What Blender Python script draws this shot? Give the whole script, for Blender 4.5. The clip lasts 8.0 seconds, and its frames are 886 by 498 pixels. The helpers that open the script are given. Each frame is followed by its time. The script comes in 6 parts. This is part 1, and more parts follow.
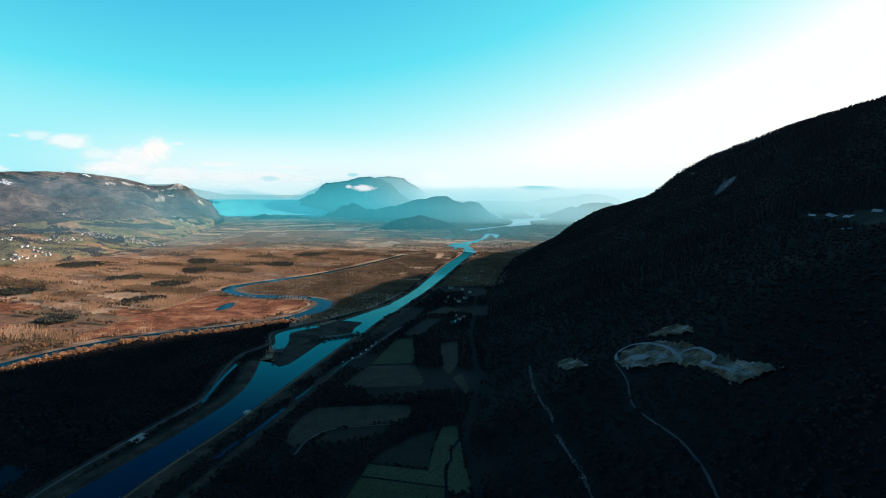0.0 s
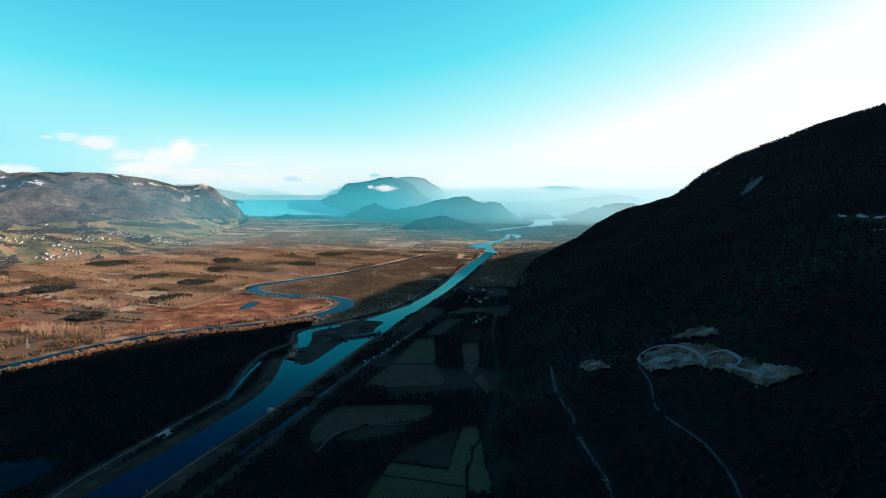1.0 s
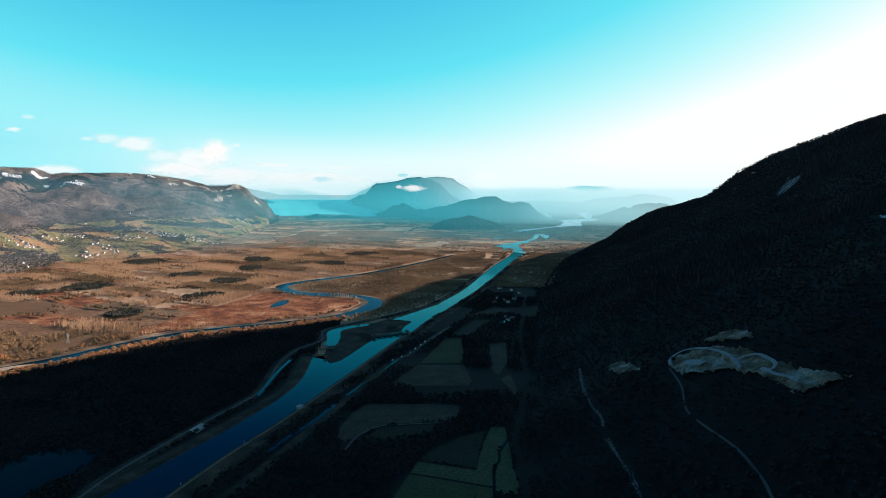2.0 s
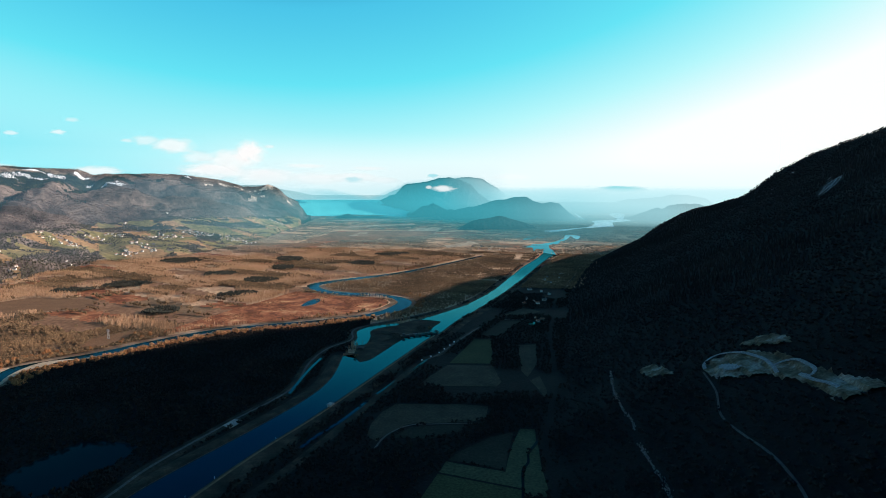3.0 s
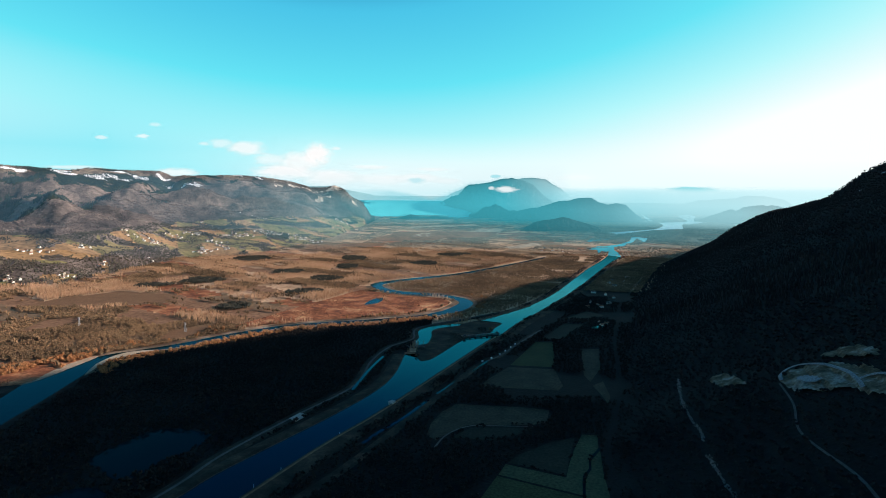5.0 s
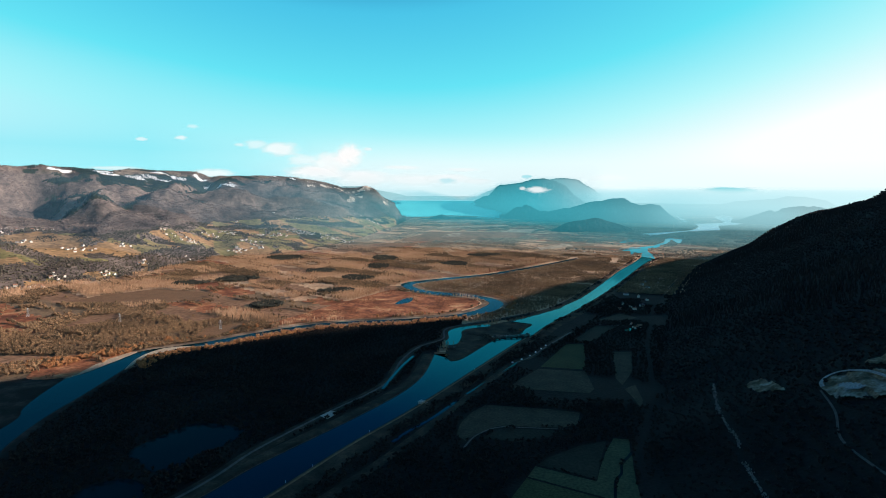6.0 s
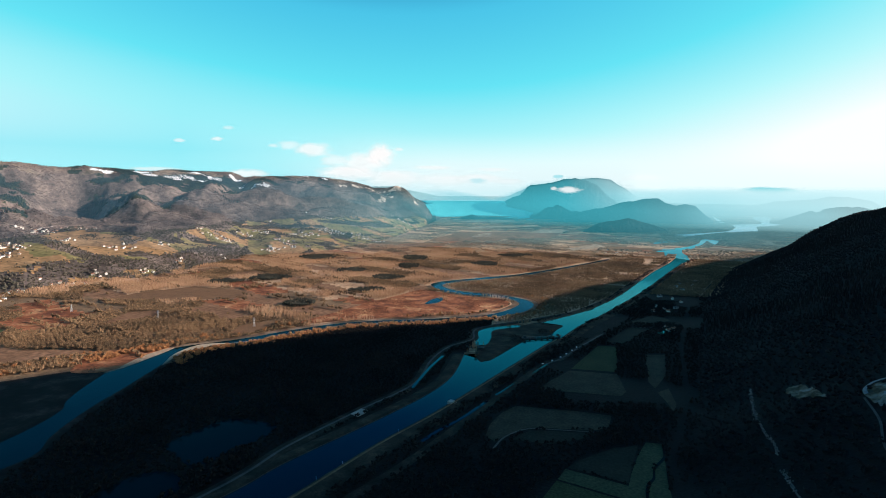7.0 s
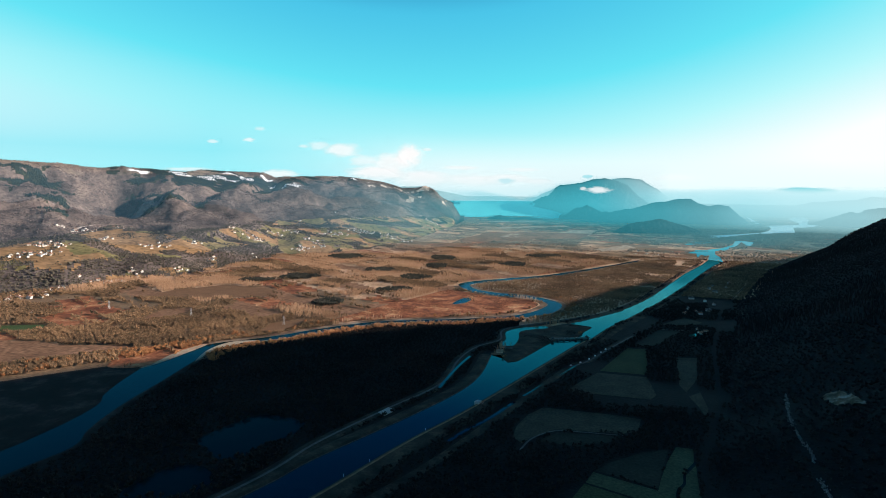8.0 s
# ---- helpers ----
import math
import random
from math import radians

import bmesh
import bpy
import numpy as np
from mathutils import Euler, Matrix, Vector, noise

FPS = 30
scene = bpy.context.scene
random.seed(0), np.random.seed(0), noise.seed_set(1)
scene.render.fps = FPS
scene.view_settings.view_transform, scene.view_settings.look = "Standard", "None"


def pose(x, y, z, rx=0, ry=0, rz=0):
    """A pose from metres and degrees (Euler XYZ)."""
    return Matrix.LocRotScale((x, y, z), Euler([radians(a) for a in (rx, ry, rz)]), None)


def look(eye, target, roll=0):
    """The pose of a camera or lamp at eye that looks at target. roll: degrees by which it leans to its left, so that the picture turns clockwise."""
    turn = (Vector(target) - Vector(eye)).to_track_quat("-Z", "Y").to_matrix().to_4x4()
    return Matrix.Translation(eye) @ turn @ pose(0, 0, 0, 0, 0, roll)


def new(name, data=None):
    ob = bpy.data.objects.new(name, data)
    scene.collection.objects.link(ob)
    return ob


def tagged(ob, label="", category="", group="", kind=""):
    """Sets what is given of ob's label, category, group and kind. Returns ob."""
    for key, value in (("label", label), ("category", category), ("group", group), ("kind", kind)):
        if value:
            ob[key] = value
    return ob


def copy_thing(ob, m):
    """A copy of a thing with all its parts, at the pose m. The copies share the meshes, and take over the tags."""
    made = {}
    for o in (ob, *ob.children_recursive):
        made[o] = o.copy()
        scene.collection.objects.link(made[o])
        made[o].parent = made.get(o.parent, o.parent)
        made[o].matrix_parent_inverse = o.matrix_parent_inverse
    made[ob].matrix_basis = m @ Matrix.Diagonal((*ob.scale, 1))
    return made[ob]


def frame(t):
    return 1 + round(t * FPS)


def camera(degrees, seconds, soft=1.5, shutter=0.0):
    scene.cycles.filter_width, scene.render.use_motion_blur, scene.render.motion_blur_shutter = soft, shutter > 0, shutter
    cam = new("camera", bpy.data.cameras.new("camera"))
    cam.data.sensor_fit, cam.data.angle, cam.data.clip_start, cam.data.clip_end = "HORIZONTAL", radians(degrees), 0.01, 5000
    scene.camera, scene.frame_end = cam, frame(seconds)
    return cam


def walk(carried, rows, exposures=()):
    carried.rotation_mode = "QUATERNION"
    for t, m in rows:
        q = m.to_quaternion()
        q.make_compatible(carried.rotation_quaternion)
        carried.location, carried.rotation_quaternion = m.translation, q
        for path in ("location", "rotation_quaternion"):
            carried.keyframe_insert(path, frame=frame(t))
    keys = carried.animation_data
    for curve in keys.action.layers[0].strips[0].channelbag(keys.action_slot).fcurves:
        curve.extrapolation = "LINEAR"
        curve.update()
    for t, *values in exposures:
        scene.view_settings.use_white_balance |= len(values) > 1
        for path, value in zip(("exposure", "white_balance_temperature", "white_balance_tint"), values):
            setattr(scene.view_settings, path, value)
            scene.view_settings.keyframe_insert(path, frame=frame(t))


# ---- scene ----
# ---------------------------------------------------------------- camera
cam = camera(74.5, 8.0, 0.85)
PATH = [  # seconds, x, y, z, yaw to the left, pitch, lean to the left
    (0.0, 0.00, 0.00, 360.00, 0.00, -5.91, 0.48),
    (0.5, -0.45, -0.70, 359.94, 0.72, -5.90, 0.47),
    (1.0, -1.03, -1.54, 359.96, 2.07, -5.90, 0.47),
    (1.5, -1.33, -2.27, 360.05, 3.43, -5.92, 0.46),
    (3.0, -1.62, -3.77, 360.46, 7.73, -5.92, 0.43),
    (3.5, -1.56, -4.08, 360.62, 9.24, -5.91, 0.43),
    (4.0, -1.56, -4.25, 360.82, 10.80, -5.90, 0.43),
    (4.5, -1.44, -4.45, 361.00, 12.33, -5.90, 0.44),
    (6.0, -1.38, -5.12, 361.17, 16.84, -5.89, 0.46),
    (6.5, -1.45, -5.27, 361.23, 18.33, -5.90, 0.47),
    (7.0, -1.49, -5.32, 361.21, 19.82, -5.91, 0.46),
    (7.5, -1.37, -5.38, 361.19, 21.29, -5.91, 0.46),
    (8.0, -1.13, -5.35, 361.09, 22.57, -5.92, 0.47),
]


def heading(x, y, z, yaw, pitch, lean):
    a, b = radians(yaw), radians(pitch)
    eye = Vector((x, y, z))
    return look(eye, eye + 100 * Vector((-math.sin(a) * math.cos(b), math.cos(a) * math.cos(b), math.sin(b))), lean)


EXPOSURE = 0.6
walk(cam, [(row[0], heading(*row[1:])) for row in PATH], [(0.0, EXPOSURE), (8.0, EXPOSURE)])

# ---------------------------------------------------------------- light
SUN_AZ, SUN_EL = 72.0, 19.0  # degrees to the right of +y, above the horizon
world = bpy.data.worlds.new("sky")
scene.world = world
world.use_nodes = True
wn, wl = world.node_tree.nodes, world.node_tree.links
sky = wn.new("ShaderNodeTexSky")
sky.sky_type = "NISHITA"
sky.sun_disc = False
sky.sun_elevation, sky.sun_rotation = radians(SUN_EL), radians(SUN_AZ)
sky.altitude, sky.air_density, sky.dust_density, sky.ozone_density = 600, 1.0, 1.6, 1.0
bright = wn.new("ShaderNodeRGBToBW")
scaled = wn.new("ShaderNodeMath")
scaled.operation = "MULTIPLY"
scaled.inputs[1].default_value = 0.1
tone = wn.new("ShaderNodeValToRGB")  # the film's turquoise sky, from deep blue to white, by the sky's own brightness
for place, colour in ((0.0, (0.001, 0.007, 0.05)), (0.13, (0.001, 0.022, 0.17)), (0.18, (0.012, 0.15, 0.43)), (0.225, (0.07, 0.55, 0.80)), (0.31, (0.13, 0.76, 0.90)), (0.41, (0.46, 0.92, 0.96)), (0.53, (0.97, 1.0, 1.0))):
    stop = tone.color_ramp.elements.new(place)
    stop.color = (*colour, 1)
tone.color_ramp.elements.remove(tone.color_ramp.elements[0])
tone.color_ramp.elements[-1].color = (1, 1, 1, 1)
gain = wn.new("ShaderNodeVectorMath")
gain.operation = "SCALE"
gain.inputs[3].default_value = 5.6
wl.new(sky.outputs[0], bright.inputs[0])
wl.new(bright.outputs[0], scaled.inputs[0])
wl.new(scaled.outputs[0], tone.inputs[0])
wl.new(tone.outputs[0], gain.inputs[0])
wl.new(gain.outputs[0], wn["Background"].inputs[0])
wn["Background"].inputs[1].default_value = 0.12

sun = new("sun", bpy.data.lights.new("sun", "SUN"))
sun.data.energy, sun.data.angle, sun.data.color = 5.5, radians(0.5), (1.0, 0.835, 0.725)
sun.matrix_world = look((0, 0, 900), Vector((0, 0, 900)) - Vector((math.sin(radians(SUN_AZ)) * math.cos(radians(SUN_EL)), math.cos(radians(SUN_AZ)) * math.cos(radians(SUN_EL)), math.sin(radians(SUN_EL)))))

# ---------------------------------------------------------------- materials


def material(name, colours, scale=0.05, rough=0.9, bump=0.0, fine=0.0, detail=6.0, island=0.0, spots=(0.3, 0.7), metal=0.0, spec=0.2):
    """Colours mixed by noise of two sizes; scale and fine: waves a metre; island: spread between loose pieces."""
    m = bpy.data.materials.new(name)
    m.use_nodes = True
    n, l = m.node_tree.nodes, m.node_tree.links
    b = n["Principled BSDF"]
    b.inputs["Roughness"].default_value, b.inputs["Metallic"].default_value = rough, metal
    b.inputs["Specular IOR Level"].default_value = spec
    at = n.new("ShaderNodeTexCoord")
    big = n.new("ShaderNodeTexNoise")
    big.inputs["Scale"].default_value, big.inputs["Detail"].default_value, big.inputs["Roughness"].default_value = scale, detail, 0.62
    l.new(at.outputs["Object"], big.inputs["Vector"])
    ramp = n.new("ShaderNodeValToRGB")
    r = ramp.color_ramp
    while len(r.elements) < len(colours):
        r.elements.new(0.5)
    for k, c in enumerate(colours):
        r.elements[k].position = spots[0] + (spots[1] - spots[0]) * k / max(1, len(colours) - 1)
        r.elements[k].color = (*c, 1)
    value = big.outputs[0]
    if island:
        geo = n.new("ShaderNodeNewGeometry")
        add = n.new("ShaderNodeMath")
        add.operation = "MULTIPLY_ADD"
        l.new(geo.outputs["Random Per Island"], add.inputs[0])
        add.inputs[1].default_value = island
        l.new(value, add.inputs[2])
        sub = n.new("ShaderNodeMath")
        sub.operation = "SUBTRACT"
        l.new(add.outputs[0], sub.inputs[0])
        sub.inputs[1].default_value = island / 2
        value = sub.outputs[0]
    l.new(value, ramp.inputs[0])
    colour = ramp.outputs[0]
    if fine:
        grain = n.new("ShaderNodeTexNoise")
        grain.inputs["Scale"].default_value, grain.inputs["Detail"].default_value = fine, 4.0
        l.new(at.outputs["Object"], grain.inputs["Vector"])
        span = n.new("ShaderNodeMapRange")
        span.inputs[1].default_value, span.inputs[2].default_value = 0.3, 0.7
        span.inputs[3].default_value, span.inputs[4].default_value = 0.6, 1.35
        l.new(grain.outputs[0], span.inputs[0])
        mul = n.new("ShaderNodeMix")
        mul.data_type, mul.blend_type = "RGBA", "MULTIPLY"
        mul.inputs[0].default_value = 1.0
        l.new(colour, mul.inputs[6])
        l.new(span.outputs[0], mul.inputs[7])
        colour = mul.outputs[2]
    l.new(colour, b.inputs["Base Color"])
    if bump:
        bp = n.new("ShaderNodeBump")
        bp.inputs["Strength"].default_value, bp.inputs["Distance"].default_value = 1.0, bump
        l.new((grain if fine else big).outputs[0], bp.inputs["Height"])
        l.new(bp.outputs[0], b.inputs["Normal"])
    return m


def water_material(name, colour, ripple, rough, ior, tint, level=False):
    """Water: a body colour, and a rippled mirror, coloured by tint, that grows towards the horizon."""
    m = bpy.data.materials.new(name)
    m.use_nodes = True
    n, l = m.node_tree.nodes, m.node_tree.links
    n.remove(n["Principled BSDF"])
    body, mirror, mix, edge = [n.new("ShaderNode" + k) for k in ("BsdfDiffuse", "BsdfAnisotropic", "MixShader", "Fresnel")]
    at, wave, bp, patch, depth = [n.new("ShaderNode" + k) for k in ("TexCoord", "TexNoise", "Bump", "TexNoise", "Mix")]
    wave.inputs["Scale"].default_value, wave.inputs["Detail"].default_value = 0.35, 6.0
    l.new(at.outputs["Object"], wave.inputs["Vector"])
    l.new(wave.outputs[0], bp.inputs["Height"])
    bp.inputs["Strength"].default_value, bp.inputs["Distance"].default_value = 0.5, ripple
    if level:
        up = n.new("ShaderNodeCombineXYZ")
        up.inputs[2].default_value = 1.0
        l.new(up.outputs[0], body.inputs["Normal"])
    patch.inputs["Scale"].default_value = 0.012
    l.new(at.outputs["Object"], patch.inputs["Vector"])
    depth.data_type = "RGBA"
    depth.inputs[6].default_value, depth.inputs[7].default_value = (*colour, 1), (*[c * 1.6 for c in colour], 1)
    l.new(patch.outputs[0], depth.inputs[0])
    l.new(depth.outputs[2], body.inputs[0])
    mirror.inputs["Color"].default_value, mirror.inputs["Roughness"].default_value = (*tint, 1), rough
    edge.inputs["IOR"].default_value = ior
    for k in (mirror, edge):
        l.new(bp.outputs[0], k.inputs["Normal"])
    l.new(edge.outputs[0], mix.inputs[0])
    l.new(body.outputs[0], mix.inputs[1])
    l.new(mirror.outputs[0], mix.inputs[2])
    l.new(mix.outputs[0], n["Material Output"].inputs[0])
    return m


M_PLAIN = material("dry_grass_plain", [(0.197, 0.121, 0.0702), (0.366, 0.231, 0.14), (0.508, 0.334, 0.209), (0.381, 0.213, 0.131)], 0.006, 0.95, 0.6, 0.12, 8)
M_SLOPE = material("wooded_slope", [(0.0616, 0.0502, 0.0468), (0.132, 0.104, 0.0936), (0.22, 0.172, 0.149)], 0.005, 0.95, 3.0, 0.05, 9, spots=(0.36, 0.64))
# Floor of the shaded land; the shade is mixed into its near-black colour.
M_SHADED_FLOOR = material("shaded_forest_floor", [(0.006, 0.006, 0.007), (0.012, 0.0115, 0.012)], 0.02, 0.95, 1.0, 0.2)
M_CANAL = water_material("canal_water", (0.001, 0.009, 0.014), 0.07, 0.05, 1.22, (0.15, 0.90, 1.0))
M_POND = water_material("pond_water", (0.002, 0.010, 0.012), 0.1, 0.05, 1.11, (0.26, 0.52, 0.56))
M_RIVER = water_material("river_water", (0.002, 0.009, 0.012), 0.05, 0.04, 1.078, (0.11, 0.62, 1.0))
# Lake and broad river: brightness of the reflected sky put into the body colour.
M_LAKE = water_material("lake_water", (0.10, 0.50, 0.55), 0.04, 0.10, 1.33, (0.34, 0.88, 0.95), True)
M_BROAD = water_material("reflection_pale_river_water", (0.05, 0.36, 0.44), 0.2, 0.08, 1.40, (0.75, 1.0, 1.0), True)
M_BANK = material("river_bank_earth", [(0.05, 0.036, 0.024), (0.12, 0.083, 0.055), (0.30, 0.225, 0.16)], 0.012, 0.95, 0.2, 0.3, spots=(0.35, 0.65))
M_SAND = material("river_gravel", [(0.30, 0.22, 0.15), (0.42, 0.34, 0.25)], 0.03, 0.95, 0.2, 0.4)
# Mottled dyke grass, its colours darkened to carry the mountain's shade.
M_SHADE_GRASS = material("shaded_dyke_grass", [(0.012, 0.013, 0.011), (0.028, 0.025, 0.019), (0.068, 0.05, 0.035)], 0.03, 0.95, 0.4, 0.35, 8, spots=(0.36, 0.66))
M_ROAD = material("pale_road", [(0.055, 0.055, 0.055), (0.105, 0.102, 0.1)], 0.03, 0.9, 0.02, 0.4)
M_REED = material("red_reed", [(0.13, 0.0421, 0.0206), (0.252, 0.086, 0.0381), (0.335, 0.137, 0.0647), (0.484, 0.275, 0.137)], 0.016, 0.95, 0.8, 0.12, 9, spots=(0.40, 0.66))
# Winter green lowered to stand for the shadow over the valley fields.
M_FIELD = material("shaded_winter_field", [(0.03, 0.042, 0.018), (0.046, 0.055, 0.024)], 0.02, 0.95, 0.1, 0.3)
M_GREENFIELD = material("bright_winter_wheat", [(0.035, 0.06, 0.0175), (0.05, 0.08, 0.025)], 0.03, 0.95, 0.1, 0.3)
M_FIELD_TAN = material("stubble_field", [(0.13, 0.085, 0.05), (0.21, 0.14, 0.085)], 0.02, 0.95, 0.1, 0.3)
M_PLOUGH = material("ploughed_soil", [(0.135, 0.0728, 0.038), (0.189, 0.101, 0.0522)], 0.03, 0.95, 0.3, 0.4)
# Distant hills with the haze's blue-green mixed into their base colours.
M_FAR = material("haze_tinted_far_hill", [(0.010, 0.036, 0.042), (0.026, 0.06, 0.066), (0.06, 0.098, 0.10)], 0.012, 0.95, 8.0, 0.04, 9)
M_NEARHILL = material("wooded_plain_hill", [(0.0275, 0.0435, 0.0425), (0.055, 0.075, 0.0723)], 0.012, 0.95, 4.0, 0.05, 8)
M_BARE = material("bare_winter_trees", [(0.0653, 0.0439, 0.0261), (0.15, 0.0936, 0.053), (0.271, 0.162, 0.0872)], 0.006, 0.9, island=0.35)
M_POPLAR = material("pale_poplars", [(0.255, 0.149, 0.0899), (0.397, 0.24, 0.144), (0.536, 0.336, 0.21)], 0.006, 0.9, island=0.3)
# Trees of the right mountain, their colour blackened to stand for its shade.
M_SHADED_TREES = material("shaded_slope_trees", [(0.009, 0.0085, 0.0095), (0.0145, 0.0135, 0.0145), (0.024, 0.0215, 0.020)], 0.006, 0.9, island=0.35)

M_MEADOW = material("terrace_meadow", [(0.202, 0.118, 0.0549), (0.299, 0.181, 0.0901), (0.374, 0.237, 0.129)], 0.006, 0.95, 0.3, 0.05)
M_SNOW = material("old_snow", [(0.75, 0.78, 0.82), (0.85, 0.86, 0.88)], 0.02, 0.7, 0.3, 0.1)
M_ROCK = material("limestone_cliff", [(0.264, 0.216, 0.168), (0.504, 0.432, 0.36), (0.66, 0.6, 0.528)], 0.02, 0.9, 2.0, 0.08)
M_QUARRY = material("quarried_limestone", [(0.06, 0.048, 0.03), (0.14, 0.11, 0.075), (0.26, 0.24, 0.21)], 0.03, 0.95, 0.6, 0.3, spots=(0.4, 0.62))
M_CONIFER = material("dark_conifers", [(0.0192, 0.0378, 0.042), (0.036, 0.0585, 0.058)], 0.006, 0.9, island=0.35)
# Trees coloured dark to stand for the smooth shadow ovals on the plain.
M_SHADOW_STAND = material("shadow_dark_stand", [(0.018, 0.021, 0.017), (0.032, 0.034, 0.027), (0.06, 0.055, 0.042)], 0.02, 0.9, island=0.3)
M_SLOPE_TREE = material("bare_slope_wood", [(0.06, 0.048, 0.0469), (0.136, 0.106, 0.0986), (0.232, 0.18, 0.155)], 0.005, 0.9, island=0.3, spots=(0.36, 0.64))
M_FOOTWOOD = material("olive_brown_wood", [(0.0404, 0.0382, 0.0313), (0.0727, 0.0663, 0.0518), (0.121, 0.102, 0.0759)], 0.004, 0.9, island=0.35)
# Bare riverside and hedge trees with the mountain's shade put into their colour.
M_SHADE_WOOD = material("shaded_riverside_wood", [(0.00576, 0.00504, 0.00504), (0.0112, 0.0091, 0.00864), (0.0245, 0.0182, 0.0151)], 0.008, 0.9, island=0.35)
M_BARK = material("bark", [(0.06, 0.045, 0.035), (0.12, 0.09, 0.07)], 0.8, 0.95)
# Bare crowns with the low sun's gold put into their colour.
M_SUNLIT_CROWN = material("sunlit_bare_crown", [(0.187, 0.0791, 0.0319), (0.308, 0.136, 0.057), (0.429, 0.202, 0.0897)], 0.05, 0.9, island=0.4)
M_CONCRETE = material("weathered_concrete", [(0.28, 0.27, 0.25), (0.40, 0.39, 0.37)], 0.3, 0.9, 0.02, 2.0)
M_STEEL = material("galvanised_steel", [(0.35, 0.36, 0.37), (0.48, 0.49, 0.50)], 0.5, 0.5, metal=0.8)
M_DARKSTEEL = material("dark_painted_steel", [(0.05, 0.055, 0.06), (0.09, 0.095, 0.10)], 0.5, 0.6)
M_RENDER = material("pale_wall_render", [(0.62, 0.58, 0.52), (0.78, 0.75, 0.70)], 0.08, 0.9)
M_TILE = material("clay_roof_tile", [(0.16, 0.075, 0.05), (0.26, 0.13, 0.09), (0.20, 0.15, 0.13)], 0.02, 0.9, 0.05, 1.0)
M_SLATE = material("grey_roof_tile", [(0.10, 0.10, 0.105), (0.17, 0.16, 0.16)], 0.02, 0.85, 0.05, 1.0)
M_STONE = material("stone_wall", [(0.34, 0.30, 0.25), (0.48, 0.43, 0.36)], 0.3, 0.95, 0.05, 1.5)
M_PANE = material("window_pane", [(0.03, 0.035, 0.04), (0.05, 0.055, 0.06)], 0.5, 0.15, spec=0.5)
M_WHITE = material("white_vehicle_paint", [(0.70, 0.71, 0.72), (0.80, 0.80, 0.80)], 0.5, 0.3, spec=0.5)
M_DARKROAD = material("dark_asphalt", [(0.0105, 0.0108, 0.0126), (0.0165, 0.0168, 0.0192)], 0.05, 0.9, 0.01, 0.6, spec=0.1)
M_REEDTREE = material("rust_scrub", [(0.12, 0.05, 0.03), (0.22, 0.10, 0.055)], 0.03, 0.9, island=0.4)
# Fields under the mountain's shadow; the shade is put into all three colours.
M_FIELD_SHADE = material("shaded_stubble", [(0.028, 0.026, 0.018), (0.042, 0.038, 0.027), (0.058, 0.05, 0.035)], 0.03, 0.95, 0.1, 0.25)
M_FIELD_DARK = material("shaded_dark_field", [(0.012, 0.015, 0.012), (0.022, 0.025, 0.018)], 0.03, 0.95, 0.1, 0.25)
M_FIELD_PALE = material("shaded_pale_green_field", [(0.036, 0.048, 0.026), (0.06, 0.072, 0.038)], 0.03, 0.95, 0.1, 0.25)
M_STUBBLE = material("sunny_stubble", [(0.129, 0.0648, 0.0343), (0.197, 0.104, 0.0575), (0.258, 0.14, 0.0822)], 0.01, 0.95, 0.2, 0.08)
M_FARFIELD = material("pale_far_field", [(0.30, 0.235, 0.165), (0.40, 0.315, 0.225), (0.50, 0.40, 0.29)], 0.004, 0.95, 0.2, 0.05, 8)
M_PASTURE = material("green_pasture", [(0.113, 0.106, 0.0416), (0.19, 0.161, 0.0704), (0.282, 0.212, 0.104)], 0.006, 0.95, 0.3, 0.05)
M_HEATH = material("plateau_heath", [(0.10, 0.082, 0.066), (0.17, 0.135, 0.108), (0.25, 0.195, 0.15)], 0.008, 0.95, 1.0, 0.06, 8)
M_PINE = material("conifer_floor", [(0.025, 0.032, 0.02), (0.045, 0.05, 0.03)], 0.01, 0.95, 1.0, 0.08)
# Brown ground under thickets, darkened to stand for the trees' shadows.
M_THICKET_SHADE = material("shaded_thicket_floor", [(0.0926, 0.0593, 0.0336), (0.166, 0.105, 0.06), (0.264, 0.164, 0.0926)], 0.01, 0.95, 0.6, 0.15)
# Snow of the right mountain, greyed to stand for the shade on it.
M_SHADE_SNOW = material("shaded_snow", [(0.20, 0.21, 0.23), (0.42, 0.44, 0.47)], 0.05, 0.8, 0.3, 0.2)
M_EDGE = material("canal_edge_concrete", [(0.07, 0.068, 0.065), (0.14, 0.135, 0.13)], 0.05, 0.9, 0.02, 0.8)
# Winter meadow lying in shadow, its colour darkened to stand for the shade.
M_SHADE_MEADOW = material("shaded_winter_meadow", [(0.004, 0.003, 0.004), (0.012, 0.009, 0.009), (0.042, 0.031, 0.028)], 0.02, 0.95, 0.4, 0.1, 9, spots=(0.42, 0.64))
# Dry dyke grass in lighter, sunlit colours for the upper canal.
M_SUNLIT_DYKE = material("sunlit_dry_dyke_grass", [(0.05, 0.034, 0.024), (0.10, 0.065, 0.042), (0.19, 0.115, 0.07)], 0.012, 0.95, 0.3, 0.2)
M_FARWOOD = material("far_bare_wood", [(0.132, 0.114, 0.0911), (0.277, 0.222, 0.163), (0.475, 0.363, 0.255)], 0.004, 0.9, island=0.35)
M_HAUL = material("limestone_dust_road", [(0.168, 0.176, 0.188), (0.252, 0.263, 0.277)], 0.06, 0.9, 0.05, 0.5)
